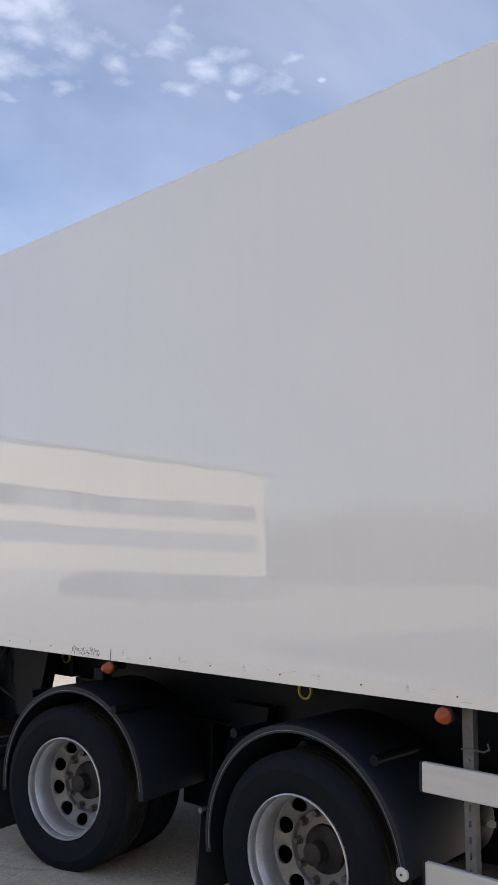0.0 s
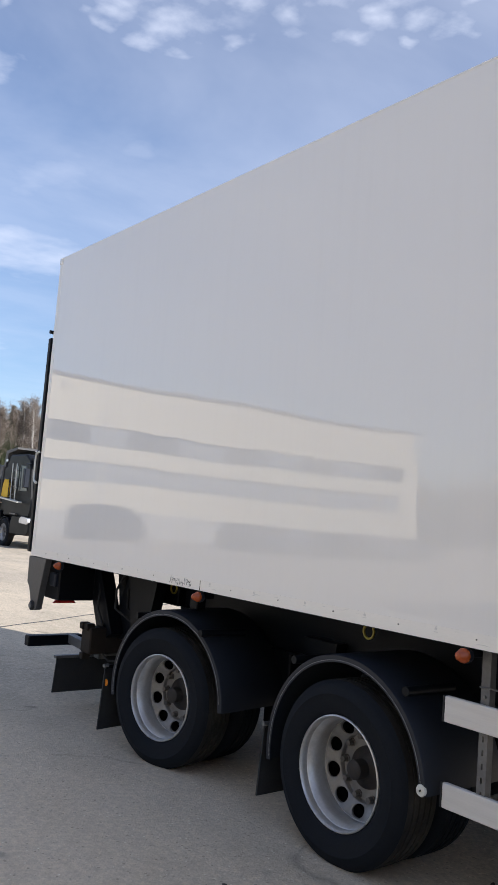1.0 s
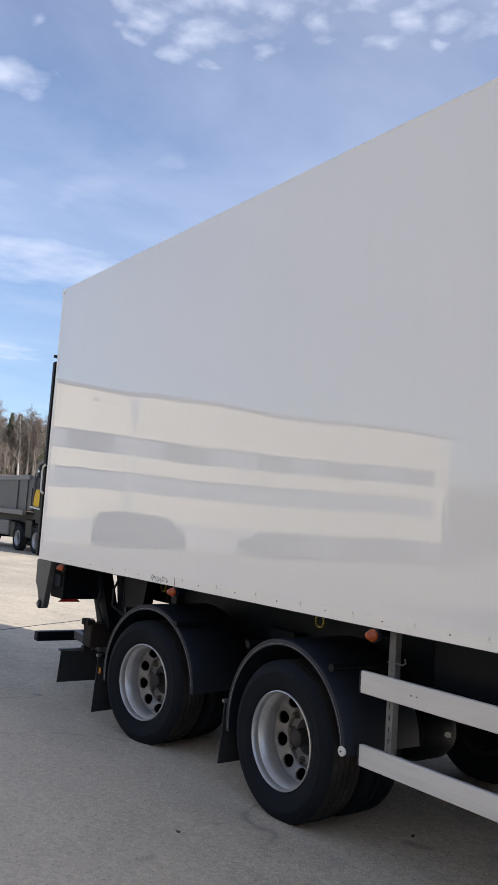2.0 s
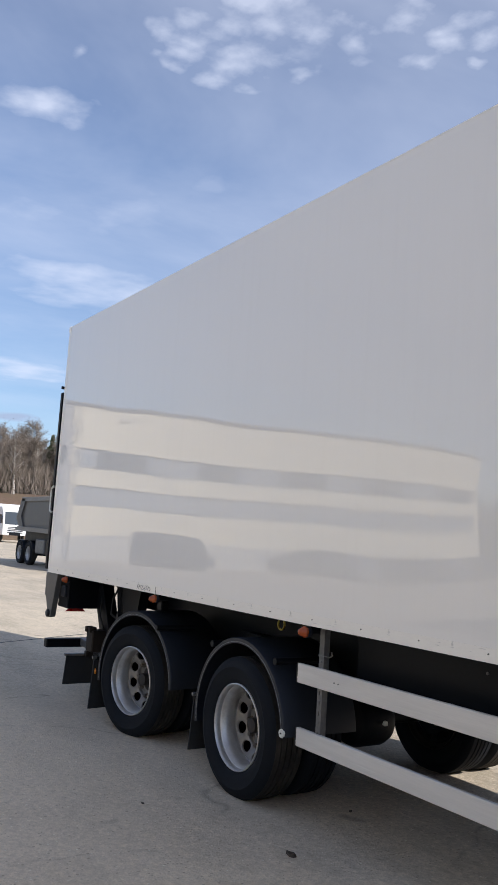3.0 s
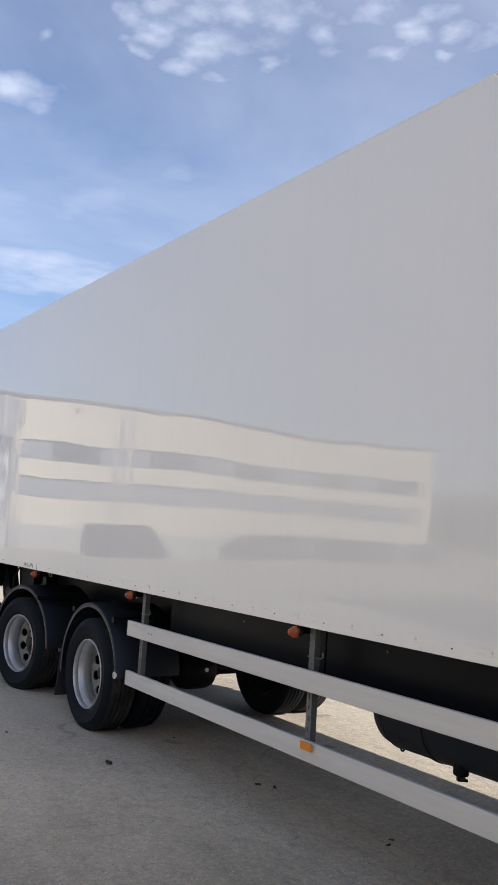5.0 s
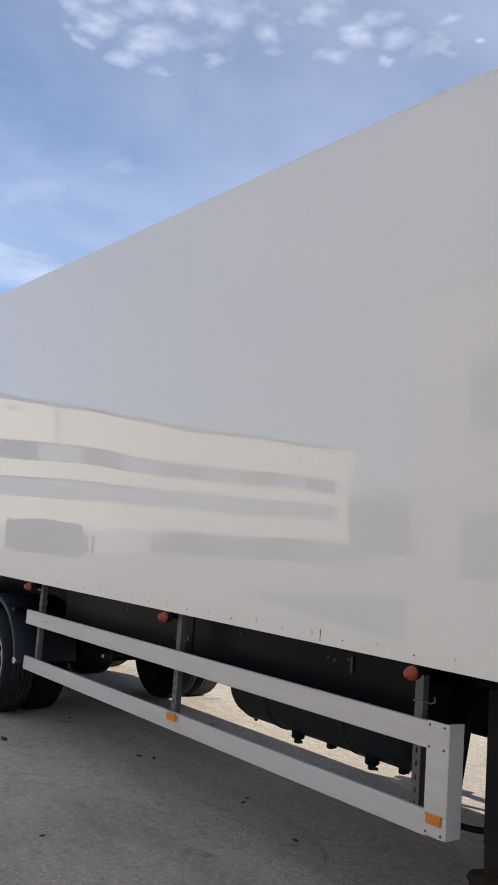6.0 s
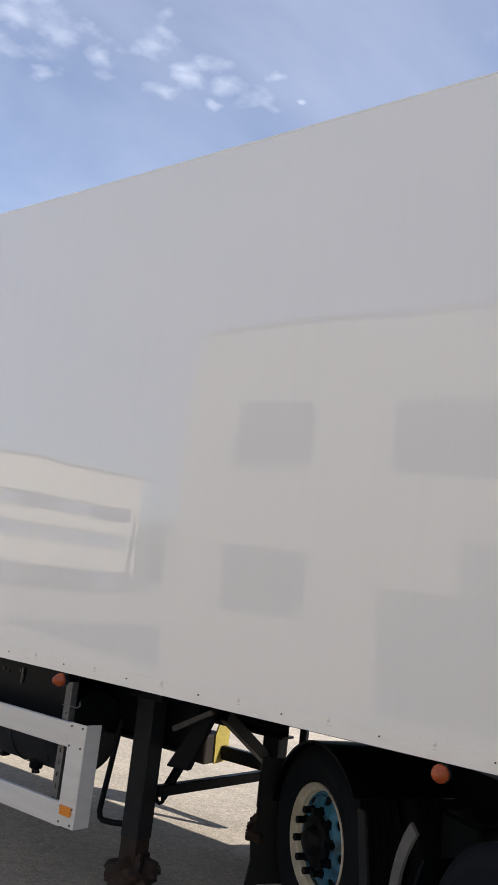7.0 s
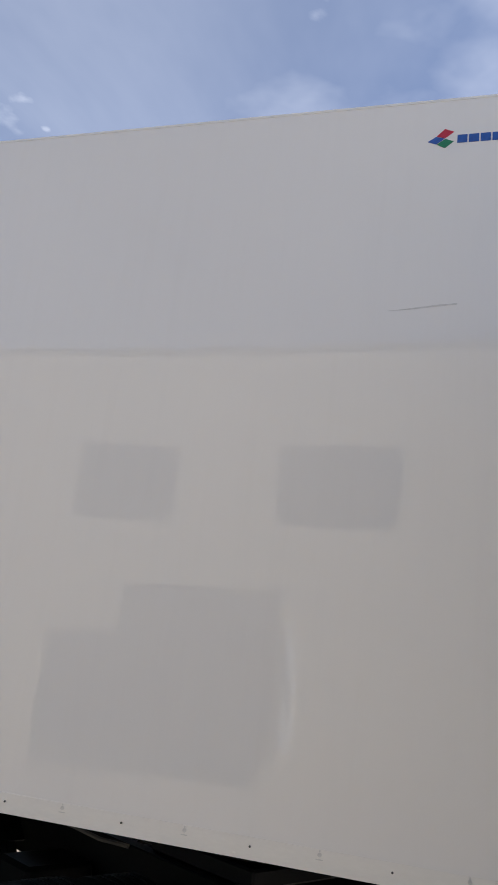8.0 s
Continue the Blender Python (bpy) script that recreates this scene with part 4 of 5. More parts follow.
def build_rear():
    """Folded tail lift, bumper tube and flap at the rear."""
    lift = part("tail_lift", box(-0.078, -0.018, -0.014, WIDTH - 0.03, 1.30, 3.36, 0.008), CHASSIS, trailer, "black folded tail lift platform")
    part("hinge", rod((-0.045, -0.02, 3.42), (-0.045, 0.05, 3.42), 0.018, 10), CHASSIS, lift)
    for z0, z1 in ((1.95, 2.25),):
        bm = pipe([(-0.02, -0.012, z0), (-0.075, -0.012, z0 + 0.02), (-0.085, -0.012, z0 + 0.06), (-0.085, -0.012, z1 - 0.06), (-0.075, -0.012, z1 - 0.02), (-0.02, -0.012, z1)], 0.014, 8)
        part("latch_handle", bm, PALE, lift, "pale metal latch handle", True)
    for y in (0.0, WIDTH - 0.06):
        plate = part("lift_bracket", prism([(-0.04, 1.262), (0.34, 1.262), (0.27, 1.0), (0.22, 0.79), (0.12, 0.79), (0.03, 0.98), (-0.03, 1.02)], "y", y, y + 0.06, bevel=0.004), GREYPAINT, trailer, "grey tail lift bracket")
        part("roller", rod((0.14, y - 0.02, 0.82), (0.14, y + 0.08, 0.82), 0.045, 20, bevel=0.012), FLAP, plate, "", True)
        part("roller_cap", rod((0.14, y - 0.028, 0.82), (0.14, y - 0.018, 0.82), 0.026, 16), STEEL, plate, "", True)
    for y in (0.10, WIDTH - 0.46):
        part("lift_housing", box(0.15, 0.45, y, y + 0.36, 0.90, 1.26, 0.01), CHASSIS, trailer, "black tail lift housing")
    # the bumper is split for the lift to pass
    for y0, y1 in ((0.07, 0.63), (WIDTH - 0.63, WIDTH - 0.07)):
        part("bumper_bar", box(-0.12, -0.02, y0, y1, 0.412, 0.512, 0.012, segments=2), CHASSIS, trailer, "black square bumper bar")
    for y in (0.58, WIDTH - 0.58):
        part("bumper_arm", beam((-0.03, y - 0.07 if y < 1 else y + 0.07, 0.475), (0.62, y - 0.07 if y < 1 else y + 0.07, 0.435), 0.07, 0.085), POST, trailer, "grey steel bumper arm")
        part("lift_arm", beam((0.40, y - 0.06, 1.22), (0.74, y - 0.06, 0.60), 0.13, 0.24), CHASSIS, trailer)
        part("lift_ram", rod((0.66, y + 0.06, 1.24), (0.80, y + 0.06, 0.66), 0.06, 14), CHASSIS, trailer, "", True)
        part("lift_plate", prism([(0.84, 1.16), (1.04, 1.26), (1.10, 0.86), (0.92, 0.60), (0.70, 0.60), (0.66, 0.78)], "y", y + 0.0, y + 0.07, bevel=0.006), CHASSIS, trailer)
        part("hanger", prism([(1.02, 1.26), (1.52, 1.26), (1.42, 0.86), (1.32, 0.70), (1.14, 0.70)], "y", y - 0.1, y), CHASSIS, trailer)
    part("lift_crosstube", box(0.58, 0.76, 0.30, WIDTH - 0.30, 0.465, 0.695, 0.012), DARKRUST, trailer, "rusty square cross tube")
    part("spray_flap", prism([(0.12, 0.40), (WIDTH - 0.12, 0.40), (WIDTH - 0.10, 0.10), (0.10, 0.10)], "x", 0.50, 0.512), FLAP, trailer, "wide black rubber spray flap")
    part("flap_rail", box(0.48, 0.53, 0.10, WIDTH - 0.10, 0.40, 0.425, 0.003), STEEL, trailer)
    for y in (0.70, WIDTH - 0.84):
        part("rear_beam", box(0.86, 1.5, y, y + 0.14, 0.985, BOTTOM, 0.008), CHASSIS, trailer, "black rear chassis beam")
    part("mudguard_bracket", box(2.30, 2.40, 0.27, 0.35, 1.08, 1.17, 0.008), CHASSIS, trailer)
    part("red_triangle", prism([(0.25, 0.885), (0.39, 0.885), (0.44, 0.838), (0.20, 0.838)], "x", 0.128, 0.14), RED, trailer, "red triangular reflector")
    for y in (0.50, 0.62):
        part("hydraulic_hose", pipe([(0.47, y, 1.2), (0.58, y - 0.05, 1.0), (0.62, y - 0.08, 0.85), (0.70, y - 0.06, 0.72), (0.68, y, 0.62)], 0.013, 6), FLAP, trailer, "", True)
        part("hydraulic_hose", pipe([(0.95, y, 1.22), (0.90, y - 0.06, 1.05), (0.98, y - 0.1, 0.9), (1.10, y, 0.8)], 0.011, 6), FLAP, trailer, "", True)
    for x, z in ((0.60, 0.70), (0.69, 0.70), (0.64, 0.44)):
        part("clamp", box(x - 0.03, x + 0.03, 0.28, 0.36, z - 0.03, z + 0.03, 0.006), DARKRUST, trailer)
    part("lamp_box", box(0.30, 0.42, 0.07, 0.11, 1.02, 1.14, 0.008), PLASTIC, trailer)
    part("cable", pipe([(0.7, 0.42, 0.5), (0.85, 0.45, 0.42), (1.0, 0.5, 0.45), (1.15, 0.55, 0.6)], 0.008, 6), FLAP, trailer, "", True)


build_rear()

# ---- the tractor that carries the front of the trailer, turned towards the walk ----
tractor = thing("tractor_unit", "black tractor chassis with blue and cream wheels under the trailer", "truck", (12.27, 1.275, 0), -30)


def build_tractor():
    for x, y in ((-1.65, 1.17), (0.0, 1.28)):
        add_wheel(tractor, (x, -y, 0.5), kind="blue", label="cream rim with a blue disc and dark hub", spin=8)
        add_wheel(tractor, (x, 0.58 - y, 0.5), flip=True, kind="inner", detail=False)
        add_wheel(tractor, (x, y, 0.5), flip=True, kind="blue", detail=False)
        add_wheel(tractor, (x, y - 0.58, 0.5), kind="inner", detail=False)
        part("axle", rod((x, -0.9, 0.5), (x, 0.9, 0.5), 0.08, 14), CHASSIS, tractor, "", True)
        first = x < -1
        for y0, y1 in ((-y - 0.03, 0.61 - y), (y - 0.61, y + 0.03)):
            rr = 0.505 if first else 0.57
            shell = [(rr, y0), (rr + 0.015, y0), (rr + 0.015, y1), (rr, y1)]
            g = part("mudguard", lathe(shell, 32, 40 if first else 150, 172 if first else 186, closed=True), SHEET, tractor, "black plastic mudguard", True)
            g.location = (x, 0, 0.5)
            if not first and y0 < 0:
                part("mudguard_lip", lathe([(0.555, y0 - 0.004), (0.615, y0 - 0.004), (0.615, y0 + 0.012), (0.555, y0 + 0.012)], 20, 142, 186, closed=True), STRIP, g, "dusty grey edge strip", True).location = (-0.12, 0, 0.03)
    # flat grey strip in place of the light caught by the tyre's shoulder
    part("tyre_highlight_strip", prism([(-1.20, 0.80), (-1.13, 0.80), (-1.06, 0.52), (-1.0, 0.25), (-1.0, 0.1), (-1.08, 0.1), (-1.09, 0.27), (-1.13, 0.50)], "y", -1.21, -1.195, bevel=0.003), FLAP, tractor, "dull grey strip standing for light on the tyre's shoulder")
    for y in (-0.42, 0.42):
        part("frame_rail", box(-2.3, 4.2, y - 0.04, y + 0.04, 0.72, 0.98, 0.006), CHASSIS, tractor, "black frame rail")
    part("fifth_wheel", lathe([(0.0, -0.05), (0.42, -0.05), (0.45, -0.02), (0.45, 0.02), (0.0, 0.03)], 32), CHASSIS, tractor, "greasy coupling plate", True).matrix_local = pose(0, 0, 1.09, -90, 0, 0)
    part("plate_stand", box(-0.35, 0.35, -0.42, 0.42, 0.98, 1.06, 0.01), CHASSIS, tractor)
    part("cross_tube", box(-2.3, -2.2, -0.42, 0.42, 0.74, 0.94, 0.006), CHASSIS, tractor)
    part("battery_box", box(-1.0, -0.7, -0.85, -0.47, 0.40, 0.85, 0.02), CHASSIS, tractor)
    part("bolt", rod((-2.27, -1.29, 0.34), (-2.2, -1.23, 0.34), 0.03, 8), RUST, tractor)
    part("mud_flap", prism([(-1.25, 0.80), (-0.58, 0.80), (-0.57, 0.06), (-1.20, 0.07), (-1.29, 0.05), (-1.265, 0.20), (-1.28, 0.34), (-1.255, 0.40)], "x", -2.25, -2.235), FLAP, tractor, "black rubber mud flap")
    # hose hanging below the trailer's edge
    part("air_hose", pipe([(-0.2, -1.07, 1.18), (-0.1, -1.02, 1.165), (0.02, -0.98, 1.145), (0.14, -0.92, 1.14)], 0.009, 6), GREYPAINT, tractor, "", True)
    # cab ahead of the trailer
    prof = [(2.15, 0.75), (4.35, 0.70), (4.42, 1.7), (4.2, 3.0), (3.7, 3.45), (2.3, 3.5), (2.15, 3.2)]
    cab = part("cab", prism(prof, "y", -1.2, 1.2, bevel=0.06), CABPAINT, tractor, "plain pale cab")
    part("windscreen", prism([(4.405, 1.8), (4.2, 2.95), (4.22, 2.96), (4.43, 1.82)], "y", -1.05, 1.05), HUB, cab)
    for y0, y1 in ((-1.215, -1.202), (1.202, 1.215)):
        part("side_window", prism([(3.1, 1.9), (4.15, 1.9), (3.95, 2.7), (3.1, 2.75)], "y", y0, y1), HUB, cab)
    for y, flip in ((-1.17, False), (1.17, True)):
        add_wheel(tractor, (3.4, y, 0.5), flip=flip, kind="blue", detail=False)


CABPAINT = material("cab_paint", (0.62, 0.62, 0.60), 0.3, dirty=0.2, grain=30, patch=2, coat=0.3)
build_tractor()

# ---- the yard round the trailer ----
STUCCO = material("cream_render", (0.80, 0.71, 0.53), 0.8, dirt=(0.58, 0.53, 0.42), dirty=0.4, grain=25, patch=0.6, bump=0.002, vary=0.05)
TRUCKWHITE = material("truck_white_paint", (0.78, 0.78, 0.77), 0.35, dirt=(0.5, 0.48, 0.45), dirty=0.25, grain=20, patch=1.2)
PLINTH = material("pale_plinth", (0.52, 0.50, 0.45), 0.85, dirt=(0.36, 0.34, 0.31), dirty=0.5, grain=20, patch=1.2, bump=0.002)
GREYRENDER = material("grey_render", (0.29, 0.285, 0.29), 0.8, dirt=(0.32, 0.31, 0.30), dirty=0.4, grain=25, patch=0.6, bump=0.002, vary=0.05)
ROOFING = material("roof_sheet", (0.12, 0.12, 0.125), 0.6, dirty=0.3, grain=8, patch=1)
PANE = make_glass("dark_pane")
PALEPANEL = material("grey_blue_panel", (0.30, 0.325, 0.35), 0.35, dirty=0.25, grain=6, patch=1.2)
DOORGREY = material("grey_door", (0.16, 0.165, 0.17), 0.5, dirty=0.3, grain=10, patch=2)


def wall_with_openings(name, length, height, depth, openings, parent, mat, start=0.0):
    """A front wall along x at y = 0 to depth, cut by openings (x0, x1, z0, z1) set in rows; built of butted blocks, then the other walls."""
    bm = bmesh.new()
    rows = sorted({z for o in openings for z in o[2:]} | {0.0, height})
    for z0, z1 in zip(rows, rows[1:]):
        cuts = sorted((o[0], o[1]) for o in openings if o[2] <= z0 + 1e-6 and o[3] >= z1 - 1e-6)
        x = start
        for a, b in cuts + [(length, length)]:
            if a - x > 1e-4:
                box(x, a, 0.0, 0.35, z0, z1, bm=bm)
            x = b
    return part(name, bm, mat, parent)


def office_building():
    """Three-storey cream building with two long bands of glazing and a grey wing, seen mirrored in the trailer's side."""
    a, b = Vector((-33.3, -44.5, 0)), Vector((-37.4, -8.0, 0))
    turn = math.degrees(math.atan2((b - a).y, (b - a).x))
    house = thing("office_building", "long cream building with two bands of windows and a grey wing", "building", tuple(a), turn)
    length, height, wing = (b - a).length, 8.95, 31.4
    bands = ((5.4, 6.5), (3.2, 4.4))
    # the front faces local -y
    wall_with_openings("front_wall", wing, height, 14, [(1.2, wing - 0.3, *z) for z in bands], house, STUCCO)
    tagged(wall_with_openings("wing_wall", length, height, 14, [(wing + 0.4, length - 0.6, *z) for z in bands], house, GREYRENDER, wing), "grey rendered wing")
    bm = box(0, 0.35, 0.35, 14, 0, height)
    box(length - 0.35, length, 0.35, 14, 0, height, bm=bm)
    box(0.35, length - 0.35, 13.65, 14, 0, height, bm=bm)
    part("outer_wall", bm, STUCCO, house)
    part("roof", box(-0.06, length + 0.06, -0.10, 14.06, height, height + 0.22, 0.02), ROOFING, house, "flat dark roof edge")
    part("plinth", box(-0.02, length + 0.02, -0.03, -0.002, 0.0, 1.45), PLINTH, house, "tall grey plinth")
    for z0, z1 in bands:
        for x, end in ((1.2, wing - 0.3), (wing + 0.4, length - 0.6)):
            count = round((end - x) / 1.57)
            w = (end - x) / count
            for _ in range(count):
                # opaque grey-blue panes: the whole lower band and a few of the upper
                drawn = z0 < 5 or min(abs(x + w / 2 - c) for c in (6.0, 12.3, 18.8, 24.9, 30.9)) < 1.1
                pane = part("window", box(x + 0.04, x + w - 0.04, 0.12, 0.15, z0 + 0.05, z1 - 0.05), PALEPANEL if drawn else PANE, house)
                bm = box(x, x + 0.04, 0.08, 0.18, z0, z1)
                box(x + w - 0.04, x + w, 0.08, 0.18, z0, z1, bm=bm)
                box(x + 0.04, x + w - 0.04, 0.08, 0.18, z0, z0 + 0.05, bm=bm)
                box(x + 0.04, x + w - 0.04, 0.08, 0.18, z1 - 0.05, z1, bm=bm)
                part("window_frame", bm, DOORGREY, pane)
                x += w
    part("pilaster", box(24.9, 25.2, -0.12, -0.002, 1.45, height - 0.02, 0.01), PLINTH, house, "grey wall strip")
    for x, r, mat in ((9.5, 0.05, STUCCO), (16.0, 0.05, STUCCO), (31.25, 0.05, DOORGREY), (32.2, 0.09, TRUCKWHITE)):
        part("downpipe", rod((x, -0.12, 0.0), (x, -0.12, height), r, 10), mat, house, "", True)
    part("wall_box", box(27.7, 28.05, -0.2, -0.002, 8.38, 8.62, 0.02), PLINTH, house, "grey box below the eaves")


office_building()


def workshop_building():
    """Two-storey building behind the walk, seen dimly in the trailer's side."""
    length, height, east = 22.6, 6.6, 24.7
    house = thing("workshop_building", "cream two-storey workshop with square windows and a grey gate", "building", (east, -8.8, 0), 180)

    def opening(x0, x1, z0, z1):
        """From the yard's x to the wall's own."""
        return east - x1, east - x0, z0, z1

    holes = [opening(3.15 + 3.45 * k, 5.0 + 3.45 * k, 3.88, 5.12) for k in range(6)]
    gate, side_door = opening(7.7, 10.3, 0.0, 2.85), opening(6.5, 7.7, 0.0, 2.0)
    low = [opening(3.15, 5.05, 1.3, 2.48), opening(14.3, 17.9, 0.0, 2.85)]
    wall_with_openings("front_wall", length, height, 10, holes + [gate, side_door] + low, house, STUCCO)
    bm = box(0, 0.35, 0.35, 10, 0, height)
    box(length - 0.35, length, 0.35, 10, 0, height, bm=bm)
    box(0.35, length - 0.35, 9.65, 10, 0, height, bm=bm)
    part("outer_wall", bm, STUCCO, house)
    part("roof", box(-0.03, length + 0.03, -0.03, 10.03, height, height + 0.09, 0.01), ROOFING, house, "dark roof edge")
    for x0, x1, z0, z1 in holes + low[:1]:
        pane = part("window", box(x0 + 0.06, x1 - 0.06, 0.05, 0.08, z0 + 0.06, z1 - 0.06), PANE, house)
        bm = box(x0, x0 + 0.06, 0.02, 0.12, z0, z1)
        box(x1 - 0.06, x1, 0.02, 0.12, z0, z1, bm=bm)
        box(x0 + 0.06, x1 - 0.06, 0.02, 0.12, z0, z0 + 0.06, bm=bm)
        box(x0 + 0.06, x1 - 0.06, 0.02, 0.12, z1 - 0.06, z1, bm=bm)
        part("window_frame", bm, DOORGREY, pane)
    for x0, x1, z0, z1 in (gate, side_door, low[1]):
        door = part("gate", box(x0, x1, 0.05, 0.1, z0, z1), DOORGREY, house, "grey roller gate")
        for k in range(int((z1 - z0 - 0.15) / 0.3)):
            z = z0 + 0.15 + k * 0.3
            part("slat", box(x0 + 0.02, x1 - 0.02, 0.035, 0.05, z, z + 0.26), DOORGREY, door)
    # slanting white rod put in for the bright streak beside the gate
    part("downpipe", rod((east - 10.62, -0.08, 0.55), (east - 10.55, -0.08, 2.3), 0.06, 10), TRUCKWHITE, house, "short white rod standing for a bright streak beside the gate", True)


workshop_building()


def make_sky_blockers():
    """Plain unseen walls, added to keep low sky light from under the trailer."""
    for name, size, label in (("sky_blocker_north", (3.0, 46.0, 19.0, 19.35, 0.0, 9.5), "plain grey wall added out of view to block low sky light"),
                              ("sky_blocker_east", (46.0, 46.35, -8.0, 19.35, 0.0, 9.5), "plain grey wall added out of view across the yard's end to block low sky light")):
        tagged(part(name, box(*size, 0.01), GREYRENDER, None), label, "wall", kind="structure")


make_sky_blockers()


# ---- vehicles ----
CARGREY = material("grey_car_paint", (0.05, 0.055, 0.06), 0.25, 0.2, dirty=0.1, grain=200, patch=2, coat=0.6)
CARSILVER = material("silver_car_paint", (0.32, 0.32, 0.33), 0.25, 0.3, dirty=0.1, grain=200, patch=2, coat=0.6)
TRUCKGREY = material("tipper_grey", (0.085, 0.085, 0.087), 0.5, 0.1, dirt=(0.16, 0.15, 0.13), dirty=0.5, grain=14, patch=1.5)
TIPPERRIM = material("dusty_grey_steel", (0.17, 0.17, 0.168), 0.5, 0.1, dirt=(0.22, 0.2, 0.17), dirty=0.5, grain=14, patch=1.5)
TRUCKBLACK = material("truck_dark_paint", (0.006, 0.007, 0.009), 0.4, 0.0, dirt=(0.02, 0.019, 0.018), dirty=0.2, grain=20, patch=2, spec=0.15)
# windscreen glass with the glare put into its pale base colour
GLAREGLASS = make_glass("glare_painted_windscreen", (0.26, 0.28, 0.28))
CHROME = material("bright_metal", (0.75, 0.75, 0.74), 0.25, 0.9, dirty=0.15)
LENS = material("headlamp_glass", (0.80, 0.82, 0.84), 0.12, 0.3, dirty=0.1, grain=60, patch=10)
HIVIS = material("yellow_fabric", (0.75, 0.48, 0.03), 0.75, dirty=0.2, grain=30, patch=4)


def small_wheel(parent, at, r=0.32, w=0.22):
    tyre = part("wheel", lathe([(r * 0.62, 0.0), (r * 0.9, -0.005), (r, 0.03), (r, w - 0.03), (r * 0.9, w), (r * 0.62, w)], 28), RUBBER, parent, "", True)
    tyre.location = at
    part("rim", lathe([(0.0, 0.03), (r * 0.2, 0.02), (r * 0.5, 0.04), (r * 0.62, 0.0), (r * 0.62, w)], 24), RIM, tyre, "", True)
    return tyre


def parked_car(at, turn, paint, label, size=1.0):
    car = thing("parked_car", label, "car", at, turn, group="parked cars")
    car.scale = (size, size, size * 1.06)
    low = [(-2.15, 0.2), (2.15, 0.2), (2.2, 0.62), (2.05, 0.8), (1.1, 0.95), (-1.9, 0.98), (-2.2, 0.85), (-2.22, 0.5)]
    part("body", prism(low, "y", -0.88, 0.88, bevel=0.06), paint, car)
    top = [(1.0, 0.94), (0.35, 1.42), (-1.4, 1.46), (-1.95, 0.97)]
    part("cabin", prism(top, "y", -0.76, 0.76, bevel=0.05), paint, car)
    for y0, y1 in ((-0.775, -0.762), (0.762, 0.775)):
        part("side_window", prism([(0.82, 0.99), (0.28, 1.36), (-1.32, 1.39), (-1.7, 1.01)], "y", y0, y1), PANE, car)
    part("windscreen", beam((0.99, 0, 0.97), (0.42, 0, 1.38), 1.36, 0.02, bevel=0), PANE, car)
    for x in (-1.35, 1.35):
        small_wheel(car, (x, -0.9, 0.32))
        small_wheel(car, (x, 0.68, 0.32))
    for y in (-0.62, 0.62):
        part("headlight", box(2.1, 2.2, y - 0.17, y + 0.17, 0.66, 0.76, 0.02), LENS, car)


def parked_van(at, turn):
    """A short, tall van with a steep nose."""
    van = thing("parked_van", "dark grey van parked before a cream building", "van", at, turn)
    side = [(-2.2, 0.18), (2.1, 0.18), (2.2, 0.45), (2.15, 0.95), (1.75, 1.1), (1.2, 1.72), (0.7, 1.85), (-1.9, 1.87), (-2.15, 1.7), (-2.25, 0.9)]
    part("body", prism(side, "y", -0.9, 0.9, bevel=0.07), CARGREY, van)
    for y0, y1 in ((-0.915, -0.902), (0.902, 0.915)):
        part("side_window", prism([(0.35, 1.12), (1.5, 1.12), (1.1, 1.62), (0.35, 1.68)], "y", y0, y1), PANE, van)
        part("side_window", prism([(-1.8, 1.14), (0.2, 1.12), (0.2, 1.68), (-1.75, 1.7)], "y", y0, y1), PANE, van)
    part("windscreen", beam((1.78, 0, 1.12), (1.24, 0, 1.73), 1.5, 0.02, bevel=0), PANE, van)
    for x in (-1.4, 1.35):
        small_wheel(van, (x, -0.93, 0.33), 0.33)
        small_wheel(van, (x, 0.71, 0.33), 0.33)
    for y in (-0.66, 0.66):
        part("headlight", box(2.08, 2.19, y - 0.15, y + 0.15, 0.7, 0.88, 0.02), LENS, van)
    part("bumper", box(2.08, 2.25, -0.86, 0.86, 0.22, 0.5, 0.03), PLASTIC, van)


parked_van((-32.2, -18.2, 0), 264)
for n, y in enumerate((-26.6, -29.4, -32.2, -35.0, -37.8, -40.6)):
    white = n in (1, 4)
    parked_car((-31.2 + 0.05 * n, y, 0), 176, CARSILVER if white else CARGREY, ("silver" if white else "dark grey") + " estate car parked before a cream building")


def truck_wheel(parent, at, flip=False):
    wheel = add_wheel(parent, (at[0], at[1], 0.51), flip=flip, detail=False)
    wheel.scale = (1.09, 1.0, 1.09)
    return wheel


